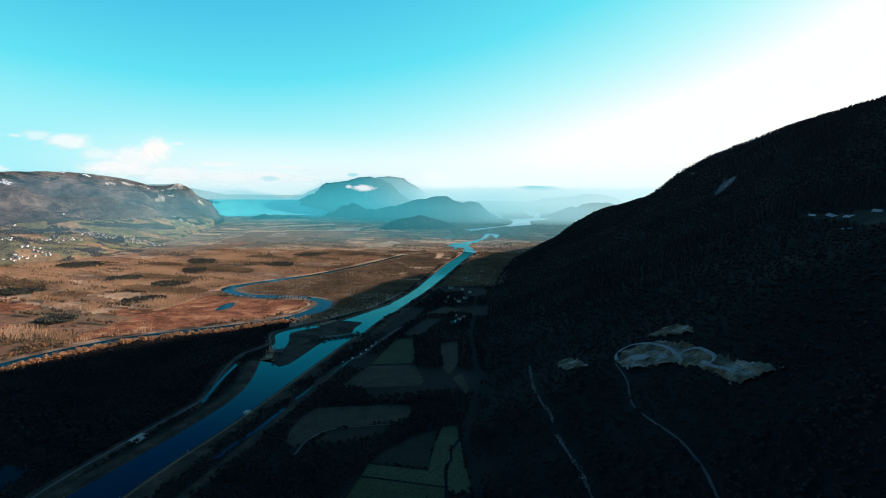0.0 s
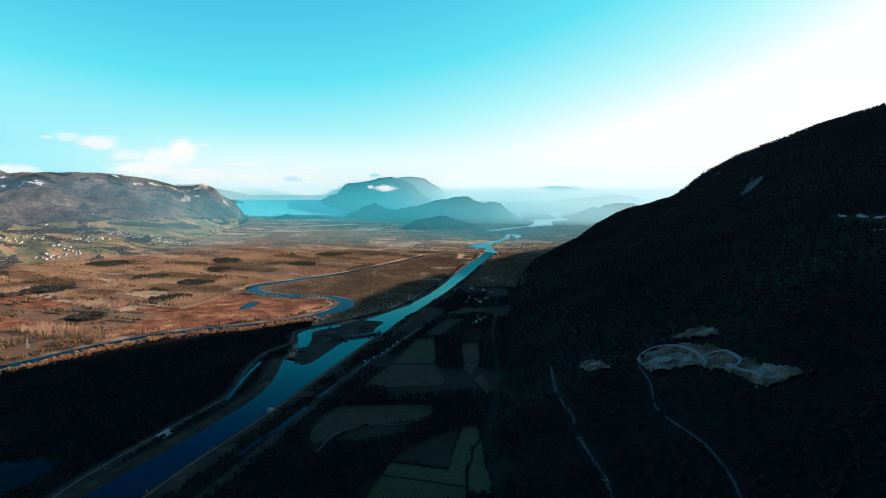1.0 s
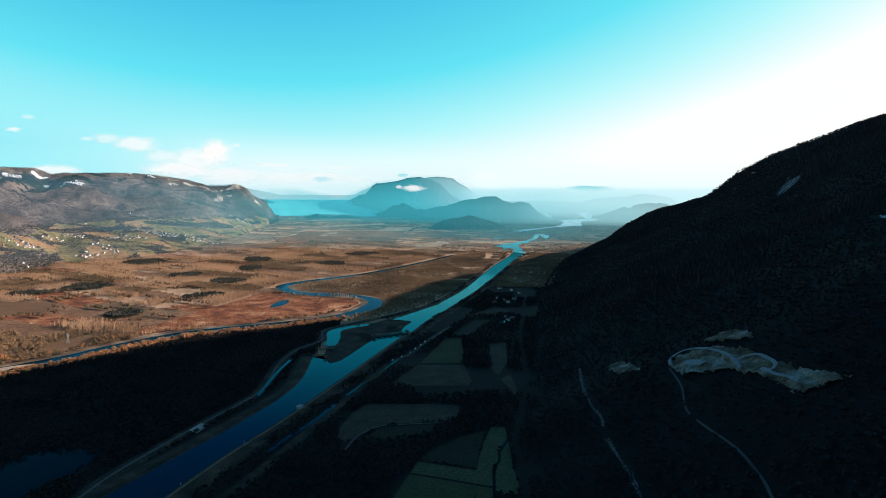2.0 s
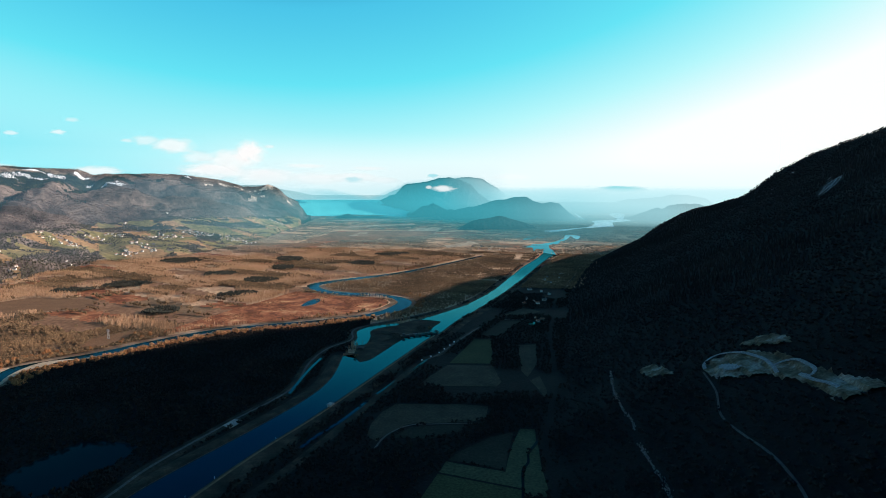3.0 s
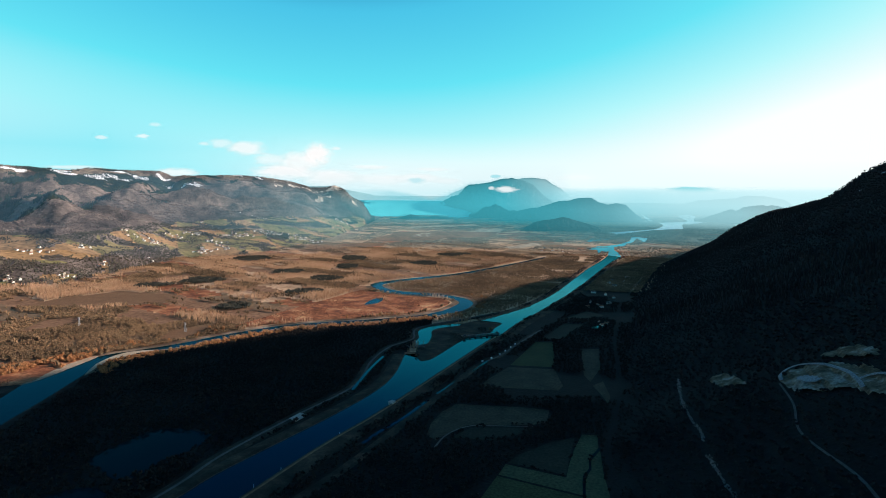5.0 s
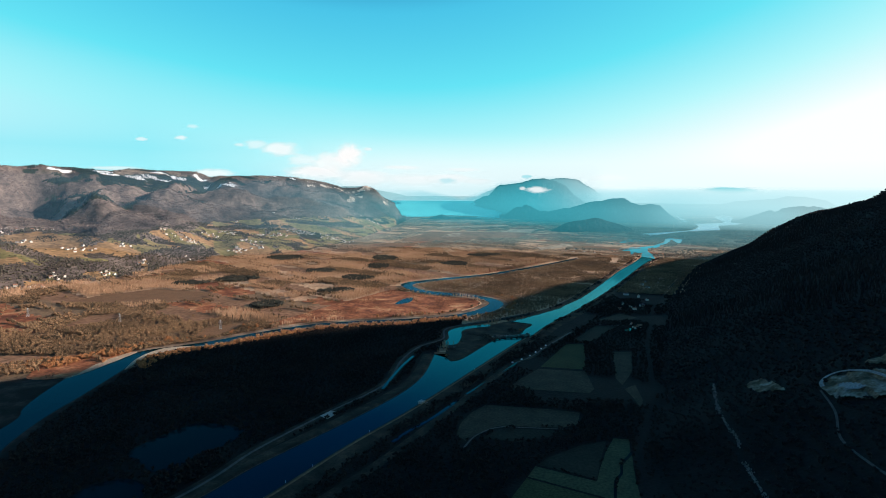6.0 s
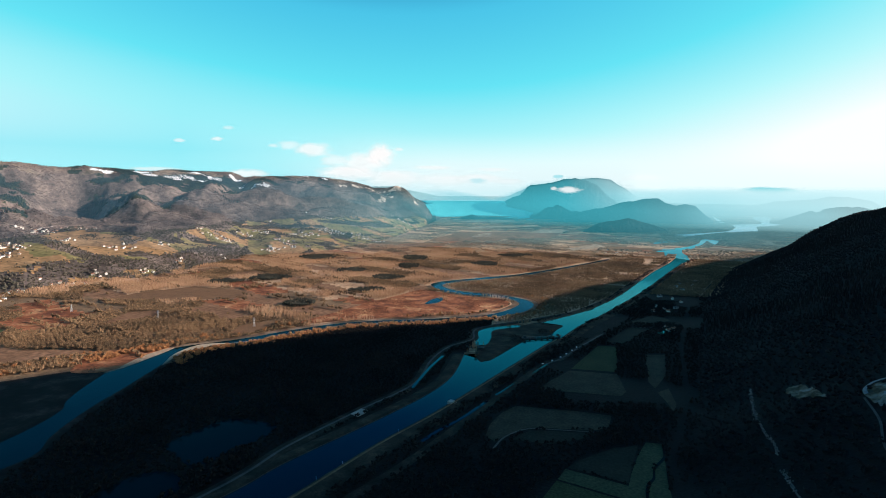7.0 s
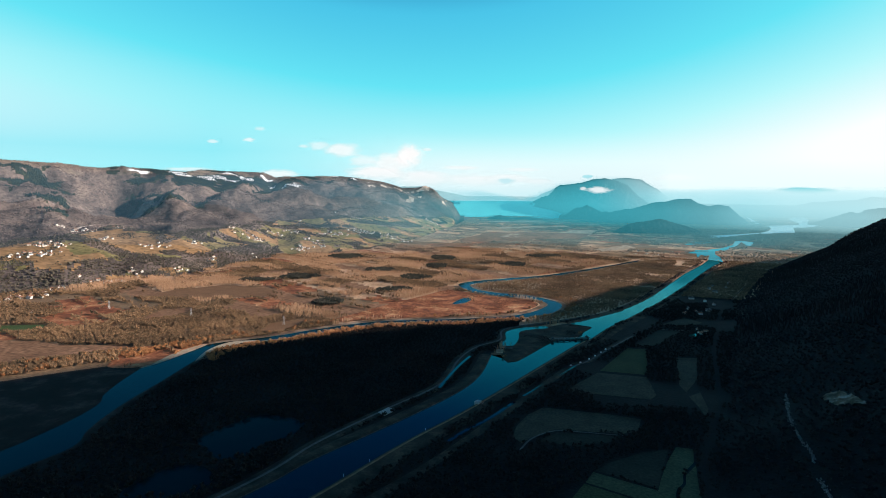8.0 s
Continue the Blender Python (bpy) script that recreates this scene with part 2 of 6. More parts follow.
M_SCREE = material("grey_scree", [(0.12, 0.115, 0.11), (0.24, 0.235, 0.23)], 0.05, 0.95, 0.3, 0.4)
# Far river's sun glint painted as a near-white body colour.
M_SHINE = water_material("glint_white_river_water", (0.72, 0.80, 0.81), 0.1, 0.12, 1.5, (0.97, 1.0, 1.0), True)
M_RUBBER = material("tyre_rubber", [(0.02, 0.02, 0.02), (0.04, 0.04, 0.04)], 2.0, 0.9)


# ---------------------------------------------------------------- plan of the land
EYE_H = 360.0
R0, RL = 3300.0, 1550.0  # past R0 the distance is drawn together, so that the far lands stay in sight


def fold(v):
    v = np.array(v, float).reshape(-1, 3)
    r = np.hypot(v[:, 0], v[:, 1])
    s = np.maximum(r - R0, 0)
    k = np.where(r > R0, (R0 + s * RL / (s + RL)) / np.maximum(r, 1), 1.0)
    out = v * k[:, None]
    out[:, 2] = EYE_H + (v[:, 2] - EYE_H) * k
    return out


CANAL_RIGHT = [(-520, 0), (-460, 260), (-425, 400), (-389, 544), (-356, 714), (-311, 897), (-222, 1345), (-202, 1398), (-176, 1541), (-139, 1682), (-90, 1877), (-14, 2245), (59, 2656), (132, 3051), (187, 3269)]
CANAL_LEFT = [(-595, 0), (-530, 260), (-495, 390), (-457, 536), (-442, 621), (-388, 811), (-359, 945), (-357, 1047), (-379, 1182)]
ISLAND = [(-340, 1163), (-317, 1160), (-279, 1352), (-236, 1418), (-228, 1478), (-219, 1536), (-252, 1533), (-281, 1549), (-318, 1490), (-318, 1476), (-371, 1419), (-358, 1345), (-352, 1280), (-368, 1262), (-361, 1225)]
POOL = [(-387, 1275), (-366, 1268), (-352, 1280), (-358, 1345), (-371, 1419), (-318, 1476), (-331, 1498), (-375, 1464), (-415, 1425), (-400, 1350)]
UPPER_LEFT = [(-281, 1549), (-228, 1649), (-166, 1796), (-100, 2059), (-37, 2446), (3, 2702), (78, 3070), (121, 3344)]
RIVER_L = [(-830, 0), (-838, 300), (-847, 465), (-852, 513), (-865, 581), (-888, 641), (-918, 672), (-955, 735), (-989, 808), (-984, 870), (-1001, 992), (-948, 1071), (-902, 1139), (-861, 1222), (-781, 1342), (-696, 1411), (-588, 1476), (-521, 1523), (-454, 1577), (-409, 1657), (-389, 1757), (-396, 1803), (-431, 1850), (-484, 1870), (-559, 1867), (-645, 1885), (-713, 1927), (-772, 2007), (-785, 2056), (-755, 2134), (-654, 2263), (-546, 2400), (-440, 2601), (-325, 2871), (-216, 3148)]
RIVER_R = [(-745, 0), (-755, 290), (-771, 424), (-770, 513), (-803, 560), (-831, 613), (-858, 680), (-880, 750), (-909, 832), (-930, 890), (-953, 945), (-951, 1007), (-921, 1060), (-878, 1113), (-836, 1193), (-764, 1319), (-680, 1387), (-575, 1450), (-497, 1509), (-406, 1583), (-352, 1666), (-340, 1778), (-372, 1850), (-429, 1893), (-497, 1920), (-599, 1926), (-667, 1949), (-720, 2002), (-740, 2043), (-722, 2100), (-634, 2225), (-527, 2360), (-422, 2575), (-310, 2843), (-204, 3111)]
JUNCTION = [(121, 3344), (125, 3509), (89, 3572), (68, 3405), (66, 3640), (20, 3635), (70, 3870), (115, 3876), (219, 4059), (302, 4354), (338, 4687), (370, 4751), (456, 4646), (417, 4370), (382, 4266), (365, 4521), (316, 4209), (221, 3889), (174, 3843), (165, 3652), (185, 3483), (187, 3269)]
SIDE_ARM = [(6, 4216), (59, 4534), (168, 4494), (187, 4443), (107, 4328), (35, 4220)]
FAR_RIVER = [(175, 5113), (413, 5448), (637, 5821), (771, 6436), (774, 6904), (1065, 7221), (1167, 7523), (1274, 8939), (1487, 9540), (1497, 8991), (1399, 8210), (1345, 7275), (1176, 6856), (985, 6586), (884, 5862), (586, 5597), (396, 5218), (231, 4919)]
FAR_ARM = [(795, 9256), (785, 8434), (750, 7090), (645, 7136), (720, 7739)]
POND_A = [(-632, 597), (-627, 655), (-610, 709), (-548, 716), (-519, 698), (-528, 622), (-548, 566), (-607, 588)]
POND_B = [(-602, 510), (-582, 537), (-554, 541), (-524, 523), (-532, 472), (-597, 447)]
ROAD_LEFT = [(-560, 200), (-480, 523), (-468, 658), (-439, 805), (-405, 961), (-429, 1114), (-428, 1225), (-398, 1310), (-416, 1418), (-321, 1553), (-232, 1679)]
ROAD_RIGHT = [(-400, 300), (-322, 566), (-289, 696), (-256, 878), (-204, 1168), (-176, 1227), (-148, 1341), (-108, 1488)]
DITCHES = [[(-300, 740), (-292, 780), (-272, 846), (-256, 930)], [(-249, 963), (-195, 1184)], [(-398, 937), (-412, 1060), (-416, 1150)]]
FIELD_TRACK = [(-198, 754), (-192, 799), (-167, 838), (-131, 849), (-69, 862)]
FOOT_ROAD = [(60, 400), (46, 650), (37, 790), (47, 895), (66, 1033), (69, 1131), (72, 1416), (110, 1895), (240, 2552)]


def spline(pts, step=12.0, closed=False):
    """Points along a smooth line through pts."""
    p = np.array(pts, float)
    n = len(p)
    out = []
    for k in range(n if closed else n - 1):
        a, b, c, d = [p[(k + j) % n] if closed else p[min(max(k + j, 0), n - 1)] for j in (-1, 0, 1, 2)]
        m = max(2, int(np.linalg.norm(c - b) / step))
        for t in np.arange(m) / m:
            out.append(0.5 * (2 * b + (c - a) * t + (2 * a - 5 * b + 4 * c - d) * t * t + (3 * b - a - 3 * c + d) * t ** 3))
    if not closed:
        out.append(p[-1])
    return np.array(out)


def fbm(x, y, size, octaves=5, gain=0.5, seed=0):
    """Smooth value noise on numpy arrays, about -1 to 1."""
    total, amp, norm = np.zeros_like(x, dtype=float), 1.0, 0.0
    for o in range(octaves):
        u, v = x / size + 37.3 * o + seed * 11.7, y / size - 19.1 * o + seed * 5.3
        i, j = np.floor(u), np.floor(v)
        a, b = u - i, v - j
        a, b = a * a * (3 - 2 * a), b * b * (3 - 2 * b)

        def h(p, q):
            s = np.sin(p * 127.1 + q * 311.7 + seed * 74.7) * 43758.5453
            return 2 * (s - np.floor(s)) - 1

        total += amp * ((h(i, j) * (1 - a) + h(i + 1, j) * a) * (1 - b) + (h(i, j + 1) * (1 - a) + h(i + 1, j + 1) * a) * b)
        norm, amp, size = norm + amp, amp * gain, size / 2
    return total / norm


def foot_x(y):
    return np.interp(y, [-3000, 400, 650, 890, 1020, 1190, 1630, 1990, 2550, 2946, 3866, 6000], [90, 75, 60, 60, 79, 82, 116, 150, 262, 345, 660, 1600])


def crest_y(x):
    return np.interp(x, [600, 660, 1005, 1641, 2160, 3000, 5000], [4000, 3866, 2880, 2160, 1620, 1300, 900])


def right_hill(x, y):
    yy = np.minimum(y, crest_y(x))
    s = np.maximum(x - foot_x(yy), 0)
    rise = np.interp(s, [0, 120, 500, 1600, 2600, 4000], [0, 40, 235, 800, 1200, 1300])
    near_crest = np.exp(-np.maximum(crest_y(x) - y, 0) / 700)
    rise *= 1 + near_crest * np.interp(x, [660, 775, 871, 929, 1002, 1104, 1190, 1315, 1413, 1518, 1619, 1700, 1850, 2160, 3000], [0.6, 0.6, 0.19, 0.1, 0.04, 0.17, 0.18, 0.13, 0.10, 0.03, 0.0, 0.11, 0.19, 0.28, 0.28])
    rough = fbm(x, y, 420, 5, 0.5, 3) * np.minimum(s, 500) * 0.07 * (1 - 0.8 * near_crest)
    return np.maximum(rise + rough - 9 * near_crest * np.clip(s / 300, 0, 1) - 0.62 * np.maximum(y - yy, 0), 0)


# the long mountain across the valley, by degrees to the left: where its plain foot, bank, terrace, shoulder, upper slope and crest lie, and how high
AZ_LEFT = [18, 20.4, 21.72, 24.5, 27.25, 32.67, 37.92, 42.9, 47.59, 51.94, 55.93, 59.59, 75, 110]
R_FOOT = [9500, 6600, 5511, 4329, 3792, 3217, 3209, 2809, 2562, 2542, 2424, 2421, 2300, 2300]
R_BANK = [9700, 6800, 5737, 4878, 4282, 3733, 3575, 3261, 2850, 2737, 2576, 2685, 2560, 2560]
R_TERRACE = [9900, 7000, 5992, 5288, 4781, 4359, 4118, 3447, 3126, 3475, 3098, 3097, 3000, 3000]
R_SHOULDER = [10100, 7200, 6242, 5618, 5111, 4689, 4448, 3777, 3456, 3805, 3428, 3427, 3300, 3300]
R_UPPER = [10300, 7400, 6692, 6288, 5781, 5259, 5018, 4247, 4026, 4375, 3998, 3997, 3900, 3900]
R_CREST = [10500, 7900, 7400, 7000, 6700, 6300, 6000, 5700, 5400, 5250, 5050, 4900, 4800, 4800]
Z_BANK = [0, 8, 30, 40, 45, 50, 50, 62, 66, 66, 66, 70, 70, 70]
Z_TERRACE = [0, 12, 50, 95, 110, 140, 130, 118, 115, 140, 120, 112, 110, 110]
Z_SHOULDER = [0, 16, 86, 165, 182, 195, 182, 150, 165, 151, 142, 170, 170, 170]
Z_UPPER = [0, 20, 117, 294, 297, 324, 299, 288, 291, 197, 266, 293, 300, 300]
AZ_CREST = [18, 20.4, 21.3, 21.6, 22.6, 23.8, 24.5, 26.7, 28.4, 31, 32.7, 34.8, 37.2, 38.7, 39.7, 42.9, 45.3, 46.2, 47.6, 50, 51.3, 52.4, 54, 56, 59.6, 75, 110]
Z_CREST = [0, 10, 94, 177, 234, 322, 364, 360, 423, 468, 478, 477, 444, 453, 500, 499, 506, 488, 487, 497, 512, 496, 500, 520, 530, 560, 560]


def strata(x, y):
    """Which belt of the long mountain: 0 its foot, 1 the bank's top, 2 the terrace's back, 3 the shoulder, 4 the upper slope, 5 the crest; and degrees to the left."""
    r, a = np.hypot(x, y), np.degrees(np.arctan2(-x, y))
    r = r + 45 * fbm(x, y, 420, 4, 0.5, 7)
    edges = [np.interp(a, AZ_LEFT, e) for e in (R_FOOT, R_BANK, R_TERRACE, R_SHOULDER, R_UPPER, R_CREST)]
    u = np.where(r < edges[0], (r - edges[0]) / 400, 0.0)
    for k in range(5):
        t = (r - edges[k]) / (edges[k + 1] - edges[k])
        u = np.where(t >= 0, k + np.minimum(t, 1), u)
    return np.where(r > edges[5], 5 + (r - edges[5]) / 1000, u), a


def left_hill(x, y):
    u, a = strata(x, y)
    tops = [0 * a, *[np.interp(a, AZ_LEFT, e) for e in (Z_BANK, Z_TERRACE, Z_SHOULDER, Z_UPPER)], np.interp(a, AZ_CREST, Z_CREST)]
    z = np.zeros_like(u)
    for k in range(5):
        t = np.clip(u - k, 0, 1)
        t = 0.55 * t + 0.45 * t * t * (3 - 2 * t)
        z = z + (tops[k + 1] - tops[k]) * t
    z = z - 170 * np.maximum(u - 5.05, 0)
    r = np.hypot(x, y)
    along = np.radians(a) * 3600
    # ravines run down the slope between rounded spurs; they end below the skyline
    flank = np.interp(u, [0, 0.5, 1, 2, 3, 4, 4.6, 5], [0, 0.25, 0.12, 0.15, 0.5, 1.0, 0.7, 0.0]) * np.clip((a - 20.5) / 3, 0, 1)
    ravine = np.abs(fbm(along + 60 * fbm(x, y, 300, 3, 0.5, 9), r * 0.35, 420, 5, 0.55, 8))
    gully = fbm(x, y, 260, 5, 0.55, 5)
    z = z + flank * ((ravine - 0.2) * 230 + gully * 46)
    # the wooded gorge behind the bare spur, and the spur's round back
    gorge = np.exp(-((a - 51.6 - 1.4 * (u - 4.2)) / 1.1) ** 2) * np.interp(u, [3.3, 3.9, 4.5, 4.9], [0, 1, 0.8, 0])
    spur = np.exp(-((a - 56.5) / 3.6) ** 2) * np.interp(u, [2.6, 3.4, 3.9, 4.5], [0, 1, 0.9, 0])
    z = z - 48 * gorge + 34 * spur
    return np.where((u > 0) & (a > 21), np.maximum(z * np.clip((a - 21) / 0.6, 0, 1), 0.4), 0)


def land(x, y):
    x, y = np.asarray(x, float), np.asarray(y, float)
    flat = 0.22 * fbm(x, y, 60, 3, 0.5, 1)
    return np.maximum(flat, np.maximum(np.where(x > -100, right_hill(x, y), 0), np.where(x < 0, left_hill(x, y), 0)))


def inside(px, py, poly):
    hit = np.zeros(len(px), bool)
    p = np.array(poly, float)
    for (ax, ay), (bx, by) in zip(p, np.roll(p, -1, 0)):
        hit ^= ((ay > py) != (by > py)) & (px < (bx - ax) * (py - ay) / (by - ay + 1e-9) + ax)
    return hit


def away(px, py, line):
    """Distance of points from a polyline."""
    best = np.full(len(px), 1e9)
    p = np.array(line, float)
    for a, b in zip(p[:-1], p[1:]):
        d = b - a
        t = np.clip(((px - a[0]) * d[0] + (py - a[1]) * d[1]) / (d @ d + 1e-9), 0, 1)
        best = np.minimum(best, np.hypot(px - a[0] - t * d[0], py - a[1] - t * d[1]))
    return best


PLAIN, REED, TAN, FLOOR, SLOPE, MEADOW, THICKET, ROCK, PASTURE, PINE, SHADE_MEADOW, HEATH = range(12)


def parcel(x, y):
    """A random number for each plot of land on the plain, 0 to 1."""
    u = 0.94 * x - 0.34 * y + 70 * fbm(x, y, 500, 3, 0.5, 21)
    v = 0.34 * x + 0.94 * y + 55 * fbm(x, y, 420, 3, 0.5, 22)
    row = np.floor(v / 100)
    h = np.sin(row * 91.7 + np.floor((u + 97 * row) / 330) * 47.3) * 43758.5453
    return h - np.floor(h)


# wooded strips that part the meadows of the terraces
WOOD_BANDS = [
    [(-2607, 1737), (-2483, 1780), (-2333, 1760), (-2187, 1766), (-2056, 1823), (-1987, 1894)],
    [(-2108, 1550), (-2084, 1680), (-1950, 1712)],
    [(-2143, 1933), (-2065, 2003)],
    [(-2290, 2401), (-2173, 2483), (-2040, 2551)],
    [(-2446, 3010), (-2347, 3233), (-2245, 3416)],
    [(-2245, 3637), (-2106, 3986), (-2063, 4409)],
]


def plot_edge(x, y):
    """Nearness to the long edges of the plots, where rows of trees stand, 0 to 1."""
    v = 0.34 * x + 0.94 * y + 55 * fbm(x, y, 420, 3, 0.5, 22)
    u = 0.94 * x - 0.34 * y + 70 * fbm(x, y, 500, 3, 0.5, 21)
    row = np.floor(v / 50)
    h = np.sin(row * 53.1 + np.floor((u + 41 * row) / 170) * 91.3) * 43758.5453
    return np.where(h - np.floor(h) > 0.45, 1 - (v / 50 - row), 0)


def bench(x, y):
    """Open meadows on the terraces and round the villages."""
    u, a = strata(x, y)
    f = fbm(x, y, 330, 4, 0.5, 31)
    hedge = np.abs(fbm(x, y, 240, 3, 0.5, 35))
    hamlet = a < 38.5
    low = np.where(hamlet, 0.02, 0.75 + 0.3 * f)
    high = np.where(hamlet, 2.05 + 0.5 * f, 2.0 + 0.9 * f)
    open_land = np.ones(np.shape(x), bool)
    for line in WOOD_BANDS:
        open_land &= away(np.ravel(x), np.ravel(y), line).reshape(np.shape(x)) > 38 + 30 * f
    glade = (a > 44) & (a < 53) & (u > 0.03) & (u < 0.42) & (f > -0.12)
    return (((u > low) & (u < high) & (hedge > np.where(hamlet, 0.05, 0.035)) & (f > np.where(hamlet, -0.3, -0.42))) | glade) & (a > 21.5) & open_land


def pines(x, y):
    """Dark conifer stands on the long mountain."""
    u, a = strata(x, y)
    want = np.interp(a, [21, 30, 40, 46, 52, 60, 64], [0.75, 0.5, 0.06, -0.1, -0.04, 0.06, 0.06])
    return (fbm(x, y, 420, 5, 0.62, 91) + 0.3 * fbm(x, y, 80, 2, 0.5, 92) > want + 0.35 * np.abs(u - 4.5)) & (u > 3.3) & (u < 5.02)


def land_cover(x, y):
    p, z = parcel(x, y), land(x, y)
    u, a = strata(x, y)
    out = np.where(p < 0.12, REED, np.where(p < 0.28, TAN, np.where(p < 0.42, THICKET, PLAIN)))
    # Wooded plots take the floor with tree shade in its colour.
    out = np.where((fbm(x, y, 160, 4, 0.55, 81) > 0.18) & (p < 0.52), THICKET, out)
    out = np.where((x < -850) & (y < 1400) & (p > 0.2), THICKET, out)
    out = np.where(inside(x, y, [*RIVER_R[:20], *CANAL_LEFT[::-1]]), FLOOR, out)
    # Flats inside the mountain's shadow take the shade-black floor.
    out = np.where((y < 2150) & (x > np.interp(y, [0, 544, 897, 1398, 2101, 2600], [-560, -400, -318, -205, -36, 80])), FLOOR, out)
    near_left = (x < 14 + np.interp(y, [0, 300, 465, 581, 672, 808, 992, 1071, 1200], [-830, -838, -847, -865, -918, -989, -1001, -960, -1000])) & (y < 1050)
    # Near meadows within the shadow's reach take the shade-dark colour.
    out = np.where(near_left & (np.hypot(x, y) < 1330 + 60 * fbm(x, y, 90, 3, 0.5, 97)), SHADE_MEADOW, out)
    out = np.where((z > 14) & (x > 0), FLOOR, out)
    out = np.where((u > 0) & (x < 0), SLOPE, out)
    out = np.where((x < 0) & pines(x, y), PINE, out)
    out = np.where((x < 0) & (u > 4.75) & (fbm(x, y, 240, 4, 0.55, 36) > 0.05) & (a > 30), HEATH, out)
    out = np.where((x < 0) & bench(x, y), np.where(parcel(x + 31, y - 17) < np.where(a < 38.5, 0.75, 0.35), PASTURE, MEADOW), out)
    rock = fbm(x, y, 120, 4, 0.6, 43)
    out = np.where((x < 0) & (((a > 22.3) & (a < 30) & ((np.abs(u - 4.82) < 0.035) | (np.abs(u - 4.6) < 0.03)) & (rock > -0.2)) | ((a > 22.3) & (a < 26.6) & (u > 3.6) & (u < 4.7) & (rock > 0.16)) | ((a > 51.5) & (a < 57) & (np.abs(u - 2.75) < 0.12) & (rock > 0.3))), ROCK, out)
    return out


# ---------------------------------------------------------------- mesh makers


def mesh_of(name, verts, faces, mats, smooth=False, which=None):
    """A mesh from arrays; faces all of one size."""
    verts, faces = np.asarray(verts, np.float32), np.asarray(faces, np.int32)
    me = bpy.data.meshes.new(name)
    n, k = faces.shape
    me.vertices.add(len(verts))
    me.vertices.foreach_set("co", verts.ravel())
    me.loops.add(n * k)
    me.loops.foreach_set("vertex_index", faces.ravel())
    me.polygons.add(n)
    me.polygons.foreach_set("loop_start", np.arange(0, n * k, k, dtype=np.int32))
    me.polygons.foreach_set("use_smooth", np.full(n, smooth))
    for m in mats if isinstance(mats, (list, tuple)) else [mats]:
        me.materials.append(m)
    if which is not None:
        me.polygons.foreach_set("material_index", np.asarray(which, np.int32))
    me.update()
    me.validate()
    return me


def part(name, data, parent=None, label=""):
    ob = new(name, data)
    if parent is not None:
        ob.parent = parent
    return tagged(ob, label)


def sheet(name, outline, z, mat, label, category, kind="structure"):
    """A flat sheet with a smooth outline."""
    p = np.array(outline, float)
    bm = bmesh.new()
    vs = [bm.verts.new(q) for q in fold(np.c_[p, np.full(len(p), z)])]
    f = bm.faces.new(vs)
    bmesh.ops.triangulate(bm, faces=[f])
    bmesh.ops.recalc_face_normals(bm, faces=bm.faces)
    if bm.faces and sum(f.normal.z for f in bm.faces) < 0:
        bmesh.ops.reverse_faces(bm, faces=bm.faces)
    me = bpy.data.meshes.new(name)
    bm.to_mesh(me)
    bm.free()
    me.materials.append(mat)
    return tagged(new(name, me), label, category, kind=kind)


def ribbon(name, line, profile, mat, label, category, closed=False, on_land=False, kind="structure"):
    """A strip along a line; profile: offsets to the left and heights."""
    p = np.array(line, float)
    d = (np.roll(p, -1, 0) - np.roll(p, 1, 0)) if closed else np.gradient(p, axis=0)
    d /= np.linalg.norm(d, axis=1)[:, None] + 1e-9
    nrm = np.c_[-d[:, 1], d[:, 0]]
    rows = []
    for off, z in profile:
        q = p + nrm * off
        base = land(q[:, 0], q[:, 1]) if on_land else 0
        rows.append(np.c_[q, np.full(len(p), z) + base])
    v = np.concatenate(rows)
    n, m = len(p), len(profile)
    i, j = np.meshgrid(np.arange(n if closed else n - 1), np.arange(m - 1), indexing="ij")
    i, j = i.ravel(), j.ravel()
    k = (i + 1) % n
    faces = np.c_[j * n + i, (j + 1) * n + i, (j + 1) * n + k, j * n + k][:, ::-1]
    return tagged(new(name, mesh_of(name, fold(v), faces, mat, True)), label, category, kind=kind)


# ---------------------------------------------------------------- ground
az = np.radians(np.r_[np.arange(-180, -46, 6.0), np.arange(-46, 68, 0.25), np.arange(68, 180, 6.0)])
rad = np.r_[0.001, np.geomspace(40, 2400, 262), np.geomspace(2420, 8000, 150), np.geomspace(8150, 30000, 60)]
A, RR = np.meshgrid(az, rad, indexing="ij")
gx, gy = -RR * np.sin(A), RR * np.cos(A)
gz = land(gx.ravel(), gy.ravel())
na, nr = A.shape
i, j = np.meshgrid(np.arange(na), np.arange(nr - 1), indexing="ij")
i, j = i.ravel(), j.ravel()
k = (i + 1) % na
gf = np.c_[i * nr + j, k * nr + j, k * nr + j + 1, i * nr + j + 1][:, ::-1]
mx, my, mz = gx.ravel()[gf].mean(1), gy.ravel()[gf].mean(1), gz[gf].mean(1)
cover = land_cover(mx, my)
ground = new("ground", mesh_of("ground", fold(np.c_[gx.ravel(), gy.ravel(), gz]), gf, [M_PLAIN, M_REED, M_STUBBLE, M_SHADED_FLOOR, M_SLOPE, M_MEADOW, M_THICKET_SHADE, M_ROCK, M_PASTURE, M_PINE, M_SHADE_MEADOW, M_HEATH], True, cover))
tagged(ground, "wide valley floor of dry brown winter grass rising into wooded mountain sides", "ground", kind="structure")

# ---------------------------------------------------------------- water
canal_line = np.concatenate([spline(CANAL_RIGHT, 20), spline(UPPER_LEFT, 20)[::-1], spline(ISLAND[:5], 8)[::-1], spline(CANAL_LEFT, 15)[::-1]])
sheet("canal_water", canal_line, 0.5, M_CANAL, "still dark blue canal water mirroring the sky", "canal")
